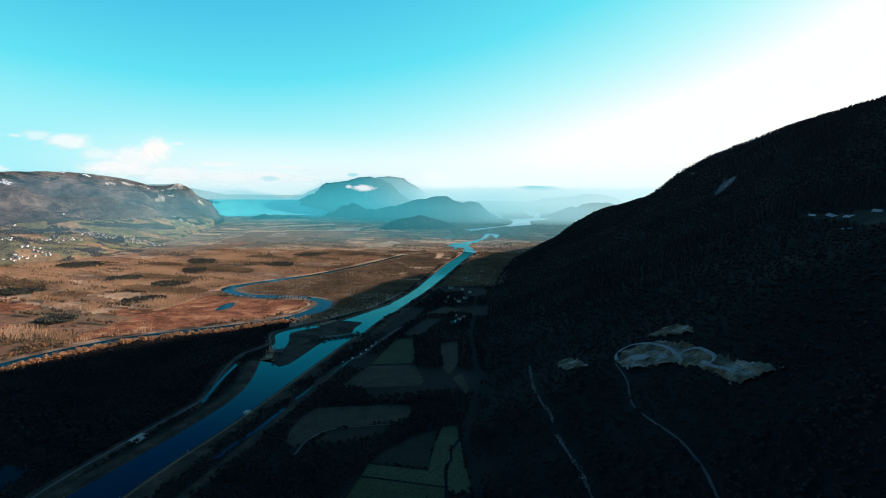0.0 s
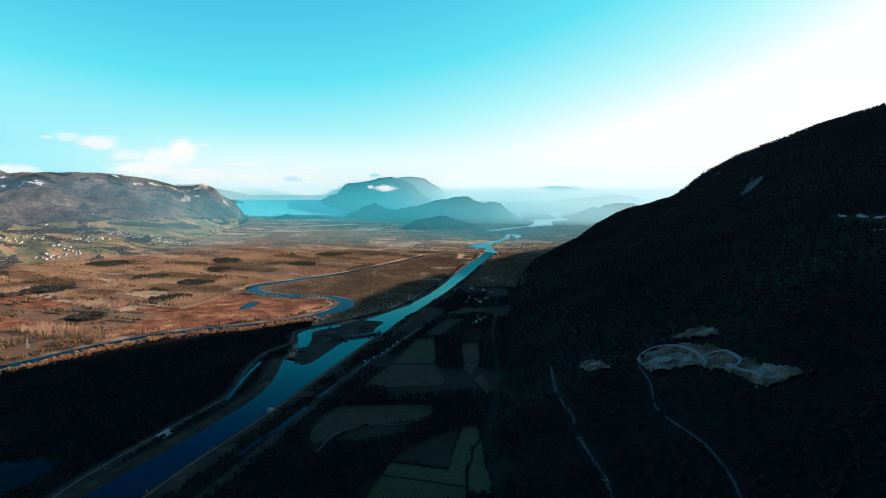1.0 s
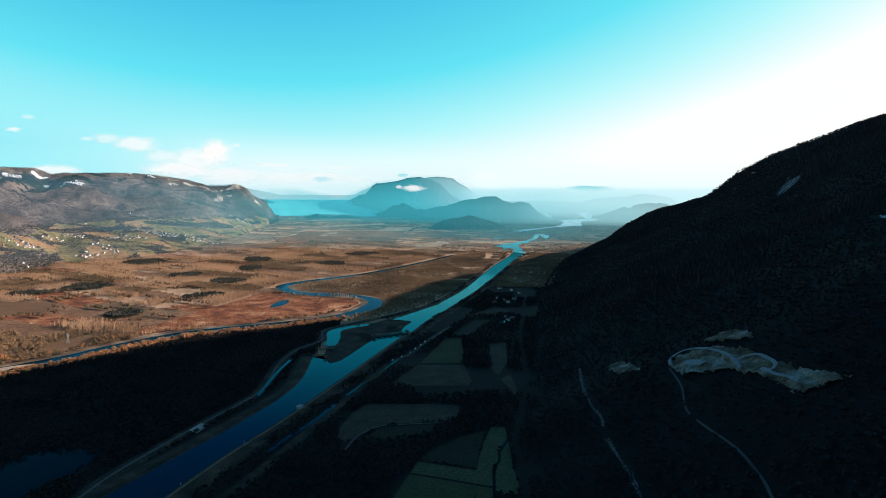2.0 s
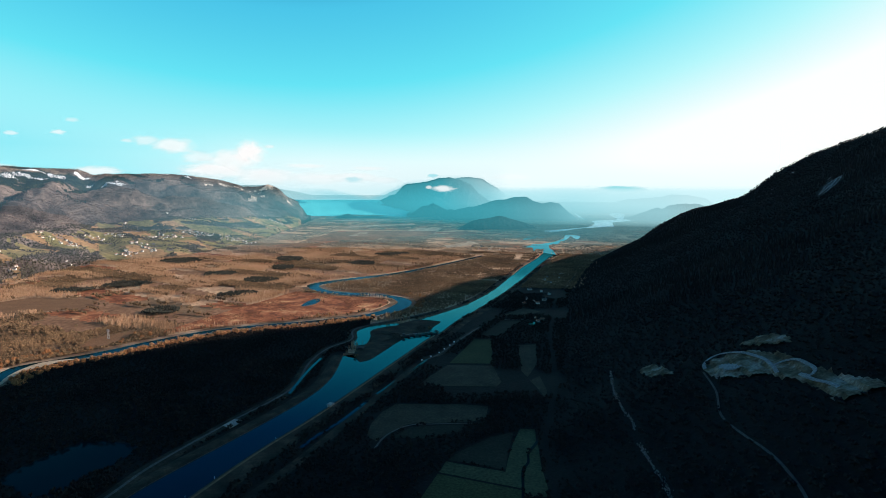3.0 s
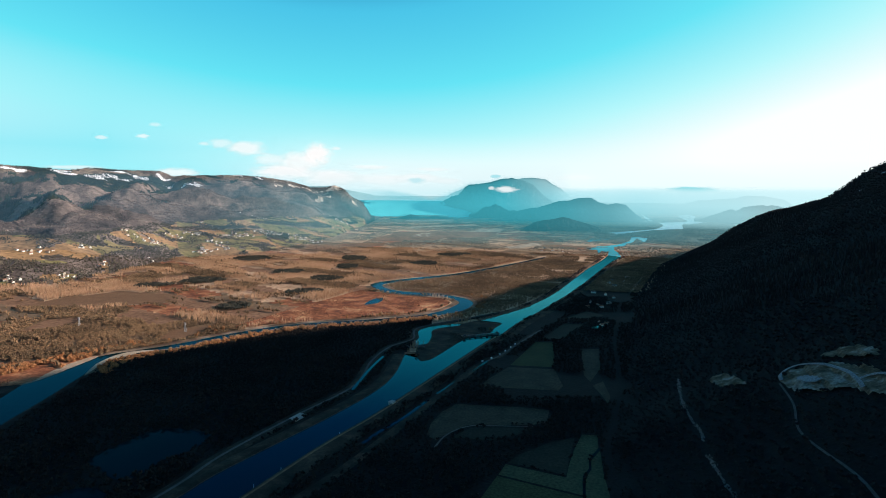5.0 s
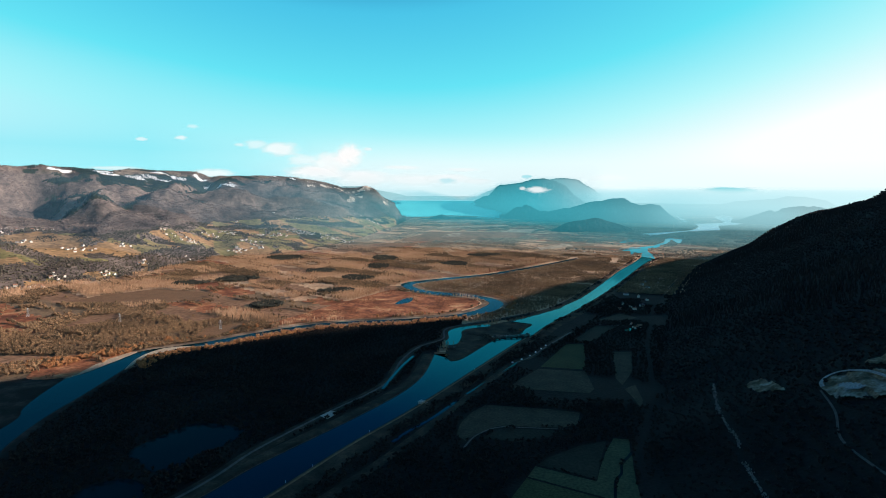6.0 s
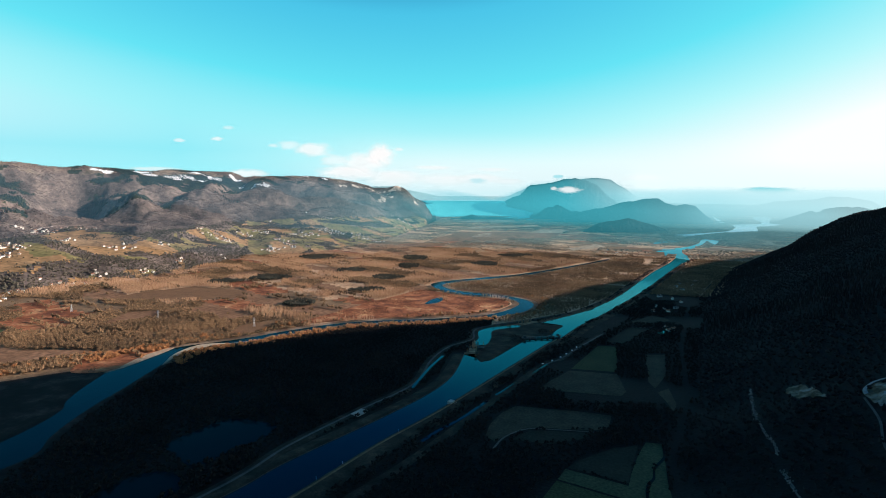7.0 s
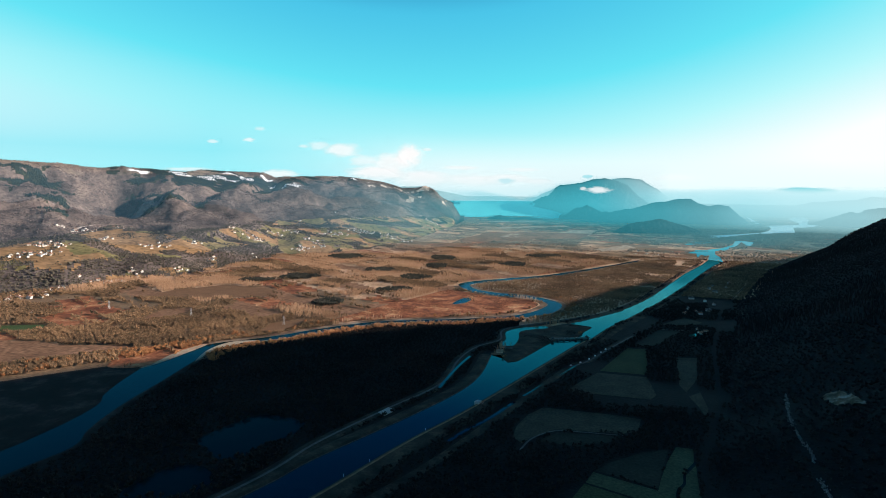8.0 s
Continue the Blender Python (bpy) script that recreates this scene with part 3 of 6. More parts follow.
sheet("pool_water", spline(POOL, 10, True), 0.5, M_CANAL, "still side pool behind the small sluice", "pool")
river_line = np.concatenate([spline(RIVER_L, 15), spline(RIVER_R, 15)[::-1]])
sheet("river_water", river_line, 0.45, M_RIVER, "turquoise old river winding through the plain", "river")
sheet("river_junction_water", JUNCTION, 0.52, M_BROAD, "river water where canal and river meet, coloured bright for the reflected sky", "river")
sheet("side_arm_water", spline(SIDE_ARM, 40, True), 0.5, M_BROAD, "narrow side arm of the river among trees", "river")
sheet("far_river_water", spline(FAR_ARM, 60, True), 0.5, M_SHINE, "thin arm of the far river, coloured white for its sun glint", "river")
sheet("far_river_water", spline(FAR_RIVER, 60, True), 0.5, M_SHINE, "far river reach coloured white for its sun glint", "river")
sheet("pond_water", spline(POND_A, 8, True), 0.5, M_POND, "dark gravel pond among bare trees", "pond")
sheet("pond_water", spline(POND_B, 8, True), 0.5, M_POND, "small greenish pond among bare trees", "pond")

# ---------------------------------------------------------------- far hills


def polar(azimuth, r, z):
    a = np.radians(azimuth)
    return np.c_[-r * np.sin(a), r * np.cos(a), z]


def folded(slope):
    """How far off the plain shows at that slope, in thousandths below the eye."""
    r = EYE_H / (-np.asarray(slope, float) / 1000)
    t = np.maximum(r - R0, 0)
    return np.where(r > R0, R0 + t * RL / (t + RL), r)


def far_hill(name, profile, foot, depth, label, mat, seed, category="mountain", carve=1.0):
    """A hill by its skyline and its front foot: degrees to the left, and thousandths of slope seen from the walk."""
    pa, ps = np.array(sorted(profile), float).T
    fa, fs = np.array(sorted(foot), float).T
    aa = np.arange(pa.min(), pa.max(), 0.06)
    bump = 1.1 * fbm(aa * 100, aa * 0, 60, 5, 0.6, seed + 3)
    low = np.interp(aa, fa, fs)
    top = np.maximum(np.interp(aa, pa, ps) + bump, low + 0.3)
    near = folded(low)
    t = np.r_[np.linspace(0, 1, 36), np.linspace(1.05, 2, 6)]
    Aa, T = np.meshgrid(aa, t, indexing="ij")
    up = np.minimum(T, 2 - T)
    # spurs and gullies that run down from the crest
    rib = fbm(Aa * 100 + 40 * fbm(Aa * 100, T * 200, 90, 3, 0.5, seed + 2), T * 60, 95, 5, 0.55, seed)
    rough = fbm(Aa * 100, T * 420, 40, 4, 0.6, seed + 1)
    rise = np.clip(up ** 0.85 + carve * (0.34 * rib + 0.07 * rough) * np.sin(np.pi * np.clip(up, 0, 1)) ** 0.8, 0, 1)
    S = low[:, None] + (top - low)[:, None] * np.where(T > 1, up, rise) - 1.5 * (T == 0)
    Rr = near[:, None] + depth * T + carve * depth * 0.9 * rib * np.sin(np.pi * np.clip(T, 0, 1))
    v = polar(Aa.ravel(), Rr.ravel(), EYE_H + (Rr * S).ravel() / 1000)
    n, m = Aa.shape
    i, j = np.meshgrid(np.arange(n - 1), np.arange(m - 1), indexing="ij")
    i, j = i.ravel(), j.ravel()
    f = np.c_[i * m + j, (i + 1) * m + j, (i + 1) * m + j + 1, i * m + j + 1][:, ::-1]
    return tagged(new(name, mesh_of(name, v, f, mat, True)), label, category, kind="structure")


far_hill("backdrop_mountain", [(14.6, -28), (14.4, -25), (13.77, -13.9), (13.0, -6.5), (12.17, -0.5), (11.39, 8), (10.3, 9.5), (9.29, 12), (8.26, 17.9), (7.23, 19.8), (6.2, 15.8), (5.17, 8.5), (4.39, -6), (3.3, -20), (1.5, -40)], [(14.6, -27.3), (12.12, -34.4), (10.78, -42), (9, -43), (1.5, -43)], 150, "wooded mountain rising from the lake, coloured blue-green for haze", M_FAR, 11)
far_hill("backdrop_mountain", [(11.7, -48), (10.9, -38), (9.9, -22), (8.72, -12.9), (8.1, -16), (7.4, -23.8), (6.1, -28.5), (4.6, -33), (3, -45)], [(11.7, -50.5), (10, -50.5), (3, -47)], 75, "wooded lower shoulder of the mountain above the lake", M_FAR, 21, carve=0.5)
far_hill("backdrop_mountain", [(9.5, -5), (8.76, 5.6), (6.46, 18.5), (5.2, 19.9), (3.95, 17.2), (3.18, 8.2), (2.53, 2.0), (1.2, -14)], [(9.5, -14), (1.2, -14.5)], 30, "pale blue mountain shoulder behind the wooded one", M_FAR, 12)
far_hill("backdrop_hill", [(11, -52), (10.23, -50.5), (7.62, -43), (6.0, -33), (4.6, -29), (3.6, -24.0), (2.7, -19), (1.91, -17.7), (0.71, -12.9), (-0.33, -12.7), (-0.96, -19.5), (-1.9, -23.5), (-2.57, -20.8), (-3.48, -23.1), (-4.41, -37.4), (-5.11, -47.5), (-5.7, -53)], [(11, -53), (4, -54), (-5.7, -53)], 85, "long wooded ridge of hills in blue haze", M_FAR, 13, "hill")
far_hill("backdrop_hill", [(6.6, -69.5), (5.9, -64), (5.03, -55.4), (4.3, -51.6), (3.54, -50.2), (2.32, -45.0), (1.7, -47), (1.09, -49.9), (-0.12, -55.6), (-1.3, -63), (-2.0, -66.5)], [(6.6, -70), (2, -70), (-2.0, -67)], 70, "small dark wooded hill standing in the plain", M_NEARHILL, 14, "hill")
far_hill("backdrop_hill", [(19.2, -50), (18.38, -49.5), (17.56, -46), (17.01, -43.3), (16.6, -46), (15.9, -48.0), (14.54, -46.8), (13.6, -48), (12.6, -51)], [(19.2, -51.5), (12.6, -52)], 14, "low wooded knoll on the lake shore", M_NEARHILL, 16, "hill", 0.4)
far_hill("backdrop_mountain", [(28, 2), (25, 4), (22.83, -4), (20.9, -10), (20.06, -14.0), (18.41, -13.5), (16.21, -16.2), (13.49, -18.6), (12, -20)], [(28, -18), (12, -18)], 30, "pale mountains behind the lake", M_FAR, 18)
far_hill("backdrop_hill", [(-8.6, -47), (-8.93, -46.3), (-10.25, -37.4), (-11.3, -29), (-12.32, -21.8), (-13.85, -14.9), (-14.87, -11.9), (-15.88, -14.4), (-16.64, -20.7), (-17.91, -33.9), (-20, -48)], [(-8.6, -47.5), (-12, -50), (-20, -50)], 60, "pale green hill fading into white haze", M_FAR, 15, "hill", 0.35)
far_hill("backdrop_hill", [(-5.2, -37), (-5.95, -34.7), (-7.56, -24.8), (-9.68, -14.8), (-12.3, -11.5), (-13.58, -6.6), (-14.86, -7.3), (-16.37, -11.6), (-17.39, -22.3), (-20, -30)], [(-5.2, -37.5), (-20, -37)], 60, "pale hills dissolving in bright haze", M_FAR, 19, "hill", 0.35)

# an unseen ridge added behind the camera; it blocks low sky light and deepens the shade
aa = np.arange(98, 262, 1.0)
t = np.linspace(0, 1, 24)
Aa, T = np.meshgrid(aa, t, indexing="ij")
Rr = 1500 + 2300 * T + 160 * fbm(Aa * 30, T * 900, 300, 4, 0.5, 61)
Zz = (950 + 150 * fbm(Aa * 30, T * 0, 420, 4, 0.5, 62)) * T ** 0.8 * np.clip((Aa - 98) / 12, 0, 1) * np.clip((261 - Aa) / 12, 0, 1) + 60 * fbm(Aa * 30, T * 900, 200, 4, 0.55, 63) * T
v = polar(Aa.ravel(), Rr.ravel(), Zz.ravel() - 1.0)
n, k = Aa.shape
i, j = np.meshgrid(np.arange(n - 1), np.arange(k - 1), indexing="ij")
i, j = i.ravel(), j.ravel()
tagged(new("backdrop_ridge", mesh_of("backdrop_ridge", v, np.c_[i * k + j, (i + 1) * k + j, (i + 1) * k + j + 1, i * k + j + 1][:, ::-1], M_SLOPE, True)), "unseen ridge added behind the camera to block low sky light", "mountain", kind="structure")

# the lake lies flat on the plain, out to its far shore
aa = np.arange(10.3, 22.4, 0.1)
near_r = EYE_H / (-np.interp(aa, [10.3, 11.6, 13.2, 15.9, 17.3, 18.9, 20.9, 21.2, 21.6, 22.4], [-50, -51.4, -51, -48.8, -47.2, -48.5, -47, -37, -29, -25]) / 1000)
far_r = EYE_H / (-np.interp(aa, [10.3, 18.4, 20.3, 21.2, 22.4], [-19.2, -19.2, -19.4, -20, -21]) / 1000)
rows = [polar(aa, near_r * (far_r / near_r) ** t, np.full(len(aa), 1.5)) for t in np.linspace(0, 1, 24)]
n = len(aa)
i, j = np.meshgrid(np.arange(n - 1), np.arange(23), indexing="ij")
i, j = i.ravel(), j.ravel()
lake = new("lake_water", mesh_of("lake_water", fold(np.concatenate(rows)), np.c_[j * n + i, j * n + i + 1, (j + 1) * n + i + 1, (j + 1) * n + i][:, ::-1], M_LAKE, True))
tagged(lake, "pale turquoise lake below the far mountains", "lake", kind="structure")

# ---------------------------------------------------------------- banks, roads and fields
ribbon("canal_dyke", spline(CANAL_RIGHT[:14], 12), [(-34, 0.25), (-27, 1.2), (-8, 2.6), (-4, 2.6), (2, 0.2)], M_SHADE_GRASS, "grass dyke along the right side of the canal", "dyke")
ribbon("canal_dyke", spline(CANAL_LEFT, 10), [(-2, 0.2), (4, 2.2), (9, 2.4), (24, 0.25)], M_SHADE_GRASS, "grass dyke between canal and service road", "dyke")
ribbon("canal_dyke", spline(UPPER_LEFT[:-1], 12), [(-2, 0.2), (4, 2.2), (9, 2.4), (26, 0.25)], M_SUNLIT_DYKE, "grass dyke of the upper canal beside bare woods", "dyke")
sheet("canal_island", spline(ISLAND, 8, True), 1.6, M_SHADE_GRASS, "low grassy island between canal and side pool", "island")
ribbon("island_bank", spline(ISLAND, 8, True), [(2, 1.58), (-4, 0.3)], M_SHADE_GRASS, "sloping bank of the grassy island", "bank", closed=True)
ribbon("dyke_path", spline(CANAL_RIGHT[:14], 12), [(-8, 2.75), (-4.5, 2.75)], M_FIELD_TAN, "worn towpath on top of the dyke", "path")
ribbon("road", spline(ROAD_LEFT, 10), [(-2.3, 2.3), (2.3, 2.3)], M_ROAD, "pale service road along the canal", "road")
ribbon("road_verge", spline(ROAD_LEFT, 10), [(-12, 0.3), (-4, 2.2), (4, 2.2), (13, 0.3)], M_SHADE_GRASS, "grass verge under the service road", "verge")
ribbon("road", spline(ROAD_RIGHT[4:], 10), [(-2.2, 0.75), (2.2, 0.75)], M_ROAD, "narrow pale lane at the foot of the dyke", "road")
ribbon("track", spline(ROAD_RIGHT[:5], 10), [(-1.7, 0.74), (1.7, 0.74)], M_SHADE_GRASS, "overgrown track at the foot of the dyke", "track")
ribbon("canal_edge", spline(CANAL_RIGHT[:14], 12), [(-1.6, 0.95), (-0.2, 1.0), (0.6, 0.4)], M_EDGE, "concrete edge along the canal", "edge")
ribbon("canal_edge", spline(CANAL_LEFT, 10), [(-0.6, 0.4), (0.2, 1.0), (1.2, 0.95)], M_EDGE, "concrete edge along the canal", "edge")
ribbon("track", spline([(-1650, 1350), (-1560, 1375), (-1438, 1396), (-1360, 1462), (-1270, 1526)], 8), [(-2.5, 0.7), (2.5, 0.7)], M_SAND, "pale track along the ploughed field", "track")
ribbon("road_verge", spline(ROAD_RIGHT, 10), [(-8, 0.3), (-3, 0.65), (3, 0.65), (8, 0.3)], M_SHADE_GRASS, "grass verge of the narrow lane", "verge")
ribbon("road", spline(FOOT_ROAD, 12), [(-1.7, 0.9), (1.7, 0.9)], M_DARKROAD, "dark main road along the mountain foot", "road", on_land=True)
ribbon("track", spline(FIELD_TRACK, 8), [(-1.6, 0.7), (1.6, 0.7)], M_ROAD, "field track between two fields", "track")
ribbon("ditch_water", spline(DITCHES[0], 8), [(-3.2, 0.6), (3.2, 0.6)], M_CANAL, "narrow drainage ditch beside the dyke", "ditch")
ribbon("ditch_water", spline(DITCHES[1], 8), [(-2.2, 0.6), (2.2, 0.6)], M_CANAL, "narrow drainage ditch beside the dyke", "ditch")
ribbon("ditch_water", spline(DITCHES[2], 8), [(-3.0, 2.6), (3.0, 2.6)], M_CANAL, "straight side channel along the service road", "ditch")
sheet("pond_water", spline([(22, 1553), (43, 1595), (60, 1649), (65, 1638), (60, 1583), (56, 1545), (34, 1541)], 5, True), 0.95, M_CANAL, "small bright pond among dark trees", "pond")
ribbon("track", spline([(-53, 1590), (-19, 1593), (19, 1603)], 8), [(-2.5, 0.75), (2.5, 0.75)], M_ROAD, "pale farm track across the fields", "track")
ribbon("stream_water", spline([(27, 811), (14, 773), (13, 744), (6, 722), (6, 676), (6, 640)], 6), [(-1.5, 0.62), (1.5, 0.62)], M_POND, "narrow dark stream winding between the fields", "stream")
# The river's shaded reach has its banks painted in the shade-dark colour.
ribbon("river_bank", spline(RIVER_L[1:9], 10), [(-3, 0.1), (1, 0.8), (9, 0.9), (20, 0.2)], M_SHADE_MEADOW, "earth bank of the old river, darkened as if shaded", "bank")
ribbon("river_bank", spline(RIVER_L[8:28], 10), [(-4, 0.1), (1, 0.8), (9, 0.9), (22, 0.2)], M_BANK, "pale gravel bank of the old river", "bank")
ribbon("river_bank", spline(RIVER_R[1:10], 10), [(-16, 0.2), (-7, 1.0), (-1, 0.8), (3, 0.1)], M_SHADE_MEADOW, "wooded bank of the old river, darkened as if shaded", "bank")
ribbon("river_bank", spline(RIVER_R[9:29], 10), [(-16, 0.2), (-7, 1.0), (-1, 0.8), (4, 0.1)], M_BANK, "pale gravel bank of the old river", "bank")
REED_BAR = [(-879, 1300), (-865, 1428), (-840, 1586), (-800, 1779), (-772, 1905), (-700, 1889), (-614, 1856), (-532, 1850), (-460, 1838), (-415, 1770), (-435, 1672), (-500, 1590), (-600, 1505), (-705, 1440), (-791, 1366)]
sheet("reed_bed", spline(REED_BAR, 12, True), 1.1, M_REED, "rust-red reed bed inside the river bend", "reeds")
sheet("scrub_bar", spline([(-1056, 786), (-1093, 847), (-1088, 907), (-1038, 970), (-1005, 990), (-1003, 911), (-992, 839), (-1004, 801)], 8, True), 0.95, M_REED, "russet shrub bar beside the old river", "bar")
sheet("gravel_bar", spline([(-984, 831), (-987, 908), (-999, 992), (-1014, 974), (-1010, 901)], 6, True), 1.05, M_SAND, "narrow strip of pale river gravel", "bar")
sheet("gravel_bar", spline([(-924, 883), (-944, 942), (-945, 1016), (-915, 1067), (-953, 1052), (-972, 1016), (-962, 951)], 6, True), 1.05, M_SAND, "pale gravel spit inside the river bend", "bar")
sheet("gravel_bar", spline([(-712, 2010), (-716, 2074), (-660, 2150), (-556, 2245), (-499, 2195), (-501, 2027), (-535, 1966), (-609, 1964), (-670, 1975)], 10, True), 0.9, M_SAND, "gravel bar with scrub in the upper river bend", "bar")
sheet("reed_bed", spline([(-575, 2400), (-532, 2578), (-421, 2822), (-371, 2941), (-393, 2794), (-479, 2564)], 14, True), 0.9, M_REED, "narrow rust-red reed bed along the upper river", "reeds")
sheet("backwater", spline([(-664, 1671), (-669, 1750), (-656, 1792), (-636, 1763), (-636, 1700)], 6, True), 1.3, M_RIVER, "small blue backwater in the reed bed", "pool")
FIELDS = [
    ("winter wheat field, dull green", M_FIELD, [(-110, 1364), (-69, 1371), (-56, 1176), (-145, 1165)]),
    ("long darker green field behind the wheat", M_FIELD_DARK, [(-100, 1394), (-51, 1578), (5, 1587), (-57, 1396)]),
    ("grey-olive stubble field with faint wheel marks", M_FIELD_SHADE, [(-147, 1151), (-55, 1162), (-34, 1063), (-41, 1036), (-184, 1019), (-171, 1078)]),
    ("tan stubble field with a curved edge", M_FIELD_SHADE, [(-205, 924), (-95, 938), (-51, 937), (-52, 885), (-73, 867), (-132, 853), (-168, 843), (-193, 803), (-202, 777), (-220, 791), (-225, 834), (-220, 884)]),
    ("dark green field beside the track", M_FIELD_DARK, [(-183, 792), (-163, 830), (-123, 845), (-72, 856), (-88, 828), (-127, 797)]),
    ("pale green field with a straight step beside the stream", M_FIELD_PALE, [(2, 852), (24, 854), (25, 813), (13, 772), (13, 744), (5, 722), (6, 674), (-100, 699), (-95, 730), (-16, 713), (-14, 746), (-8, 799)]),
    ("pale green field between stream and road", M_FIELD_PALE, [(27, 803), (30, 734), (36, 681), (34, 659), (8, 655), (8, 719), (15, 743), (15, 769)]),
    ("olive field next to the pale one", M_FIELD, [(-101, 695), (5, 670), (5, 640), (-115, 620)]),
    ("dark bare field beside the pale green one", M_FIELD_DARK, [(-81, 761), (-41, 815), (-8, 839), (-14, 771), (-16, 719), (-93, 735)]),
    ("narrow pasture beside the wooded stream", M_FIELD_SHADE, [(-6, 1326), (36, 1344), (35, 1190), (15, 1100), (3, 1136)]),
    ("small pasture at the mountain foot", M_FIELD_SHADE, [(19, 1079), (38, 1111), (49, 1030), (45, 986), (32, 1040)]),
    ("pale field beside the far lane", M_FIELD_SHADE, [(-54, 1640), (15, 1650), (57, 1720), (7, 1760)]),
    ("bare ploughed field on the sunny plain", M_PLOUGH, [(-1633, 1363), (-1644, 1475), (-1563, 1659), (-1325, 1651), (-1275, 1530), (-1438, 1400)]),
    ("pale bare field beside the poplars", M_STUBBLE, [(-1464, 826), (-1389, 855), (-1280, 861), (-1193, 905), (-1125, 915), (-1169, 846), (-1198, 791), (-1237, 747), (-1272, 714), (-1500, 620)]),
    ("dark clearing beside the river", M_PLOUGH, [(-970, 1127), (-1006, 1225), (-969, 1286), (-941, 1337), (-924, 1262), (-920, 1162)]),
    ("tan clearing among young poplars", M_STUBBLE, [(-1355, 1108), (-1408, 1239), (-1345, 1295), (-1300, 1220), (-1329, 1113)]),
    ("small bright green field beside the hamlet", M_GREENFIELD, [(-1619, 916), (-1534, 969), (-1490, 955), (-1506, 902), (-1549, 876)]),
    ("wide pale field before the far woods", M_STUBBLE, [(-1130, 4150), (-700, 4250), (-720, 4900), (-1300, 4800)]),
]
for label, mat, outline in FIELDS:
    sheet("field", outline, 0.55, mat, label, "field")

FAR_FIELDS = [
    [(-1470, 3689), (-1527, 4593), (-1105, 4824), (-999, 3936)],
    [(-1006, 4302), (-941, 5219), (-713, 5346), (-704, 4643)],
    [(-1600, 5142), (-1613, 5363), (-1120, 5892), (-1012, 5611)],
    [(-640, 4498), (-479, 4959), (-330, 4723), (-566, 4265)],
    [(-494, 3605), (-348, 4001), (-282, 3828), (-445, 3488)],
    [(-1306, 4199), (-1304, 4576), (-1133, 4739), (-1063, 4271)],
    [(-1591, 3081), (-1473, 3593), (-1243, 3623), (-1347, 3030)],
    [(-1975, 6135), (-1989, 6389), (-1529, 6666), (-1422, 6338)],
]

# ---------------------------------------------------------------- quarry and bare rock on the mountain


def drape(name, outline, step, mat, label, category, lift=1.0, rough=2.0, seed=51, terrace=0.0):
    """A patch that follows the land inside an outline, with stepped relief."""
    p = np.array(outline, float)
    xs, ys = np.arange(p[:, 0].min() - step, p[:, 0].max() + 2 * step, step), np.arange(p[:, 1].min() - step, p[:, 1].max() + 2 * step, step)
    X, Y = np.meshgrid(xs, ys, indexing="ij")
    x, y = X.ravel() + 0.3 * step * fbm(X.ravel(), Y.ravel(), step * 3, 2, 0.5, seed), Y.ravel()
    z = land(x, y)
    if terrace:
        z = z + (np.floor(z / terrace) + 0.5) * terrace * 0.35 - z * 0.35
    z = z + lift + rough * (0.5 + fbm(x, y, 40, 4, 0.55, seed))
    nx, ny = X.shape
    i, j = np.meshgrid(np.arange(nx - 1), np.arange(ny - 1), indexing="ij")
    i, j = i.ravel(), j.ravel()
    f = np.c_[i * ny + j, (i + 1) * ny + j, (i + 1) * ny + j + 1, i * ny + j + 1]
    cx, cy = x[f].mean(1), y[f].mean(1)
    f = f[inside(cx, cy, p)]
    return tagged(new(name, mesh_of(name, fold(np.c_[x, y, z]), f, mat, False)), label, category, kind="structure")


for k, outline in enumerate(FAR_FIELDS):
    drape("field", outline, 30, (M_STUBBLE, M_FARFIELD)[k % 3 > 0], "pale open field on the far valley floor", "field", 0.7, 0.0, 57)
QUARRY = [(273, 893), (290, 922), (321, 906), (344, 873), (358, 834), (364, 767), (373, 725), (387, 691), (395, 655), (363, 665), (345, 671), (348, 695), (339, 745), (324, 800), (301, 821), (276, 847)]
QUARRY_UP = [(338, 935), (363, 937), (385, 901), (379, 864), (357, 885)]
ROCK_PATCH = [(205, 1016), (226, 1024), (236, 957), (238, 927), (210, 966)]
TRACK = [(271, 888), (265, 811), (250, 738), (255, 669), (262, 620), (263, 586), (261, 548), (255, 512), (250, 470)]
LOOPS = [
    [(273, 886), (277, 907), (289, 922), (305, 923), (320, 902), (330, 869), (336, 841), (335, 810), (331, 785)],
    [(335, 810), (346, 811), (359, 799), (361, 768), (358, 747), (349, 741), (345, 756)],
    [(345, 756), (348, 728), (355, 708), (357, 690)],
]
SCREE = [(164, 1062), (152, 931), (153, 859), (158, 814), (154, 760), (157, 708), (160, 660), (162, 627), (161, 591), (160, 540)]
drape("quarry_floor", spline(QUARRY, 8, True), 4, M_QUARRY, "pale stepped limestone quarry cut into the dark wooded slope", "quarry", 1.0, 5.0, 51, 12.0)
drape("quarry_floor", spline(QUARRY_UP, 6, True), 4, M_QUARRY, "small upper quarry face of pale limestone", "quarry", 1.0, 5.0, 52, 10.0)
drape("rock_outcrop", spline(ROCK_PATCH, 6, True), 3, M_QUARRY, "small bare rock clearing in the woods", "rock", 0.8, 4.0, 53, 8.0)
ribbon("track", spline(TRACK, 8), [(-1.3, 1.6), (1.3, 1.6)], M_ROAD, "pale haul track winding down from the quarry", "track", on_land=True)
for line in LOOPS:
    ribbon("track", spline(line, 5), [(-2.4, 5.8), (-1.8, 6.5), (1.8, 6.5), (2.4, 5.8)], M_HAUL, "pale haul road looping through the quarry", "track", on_land=True)
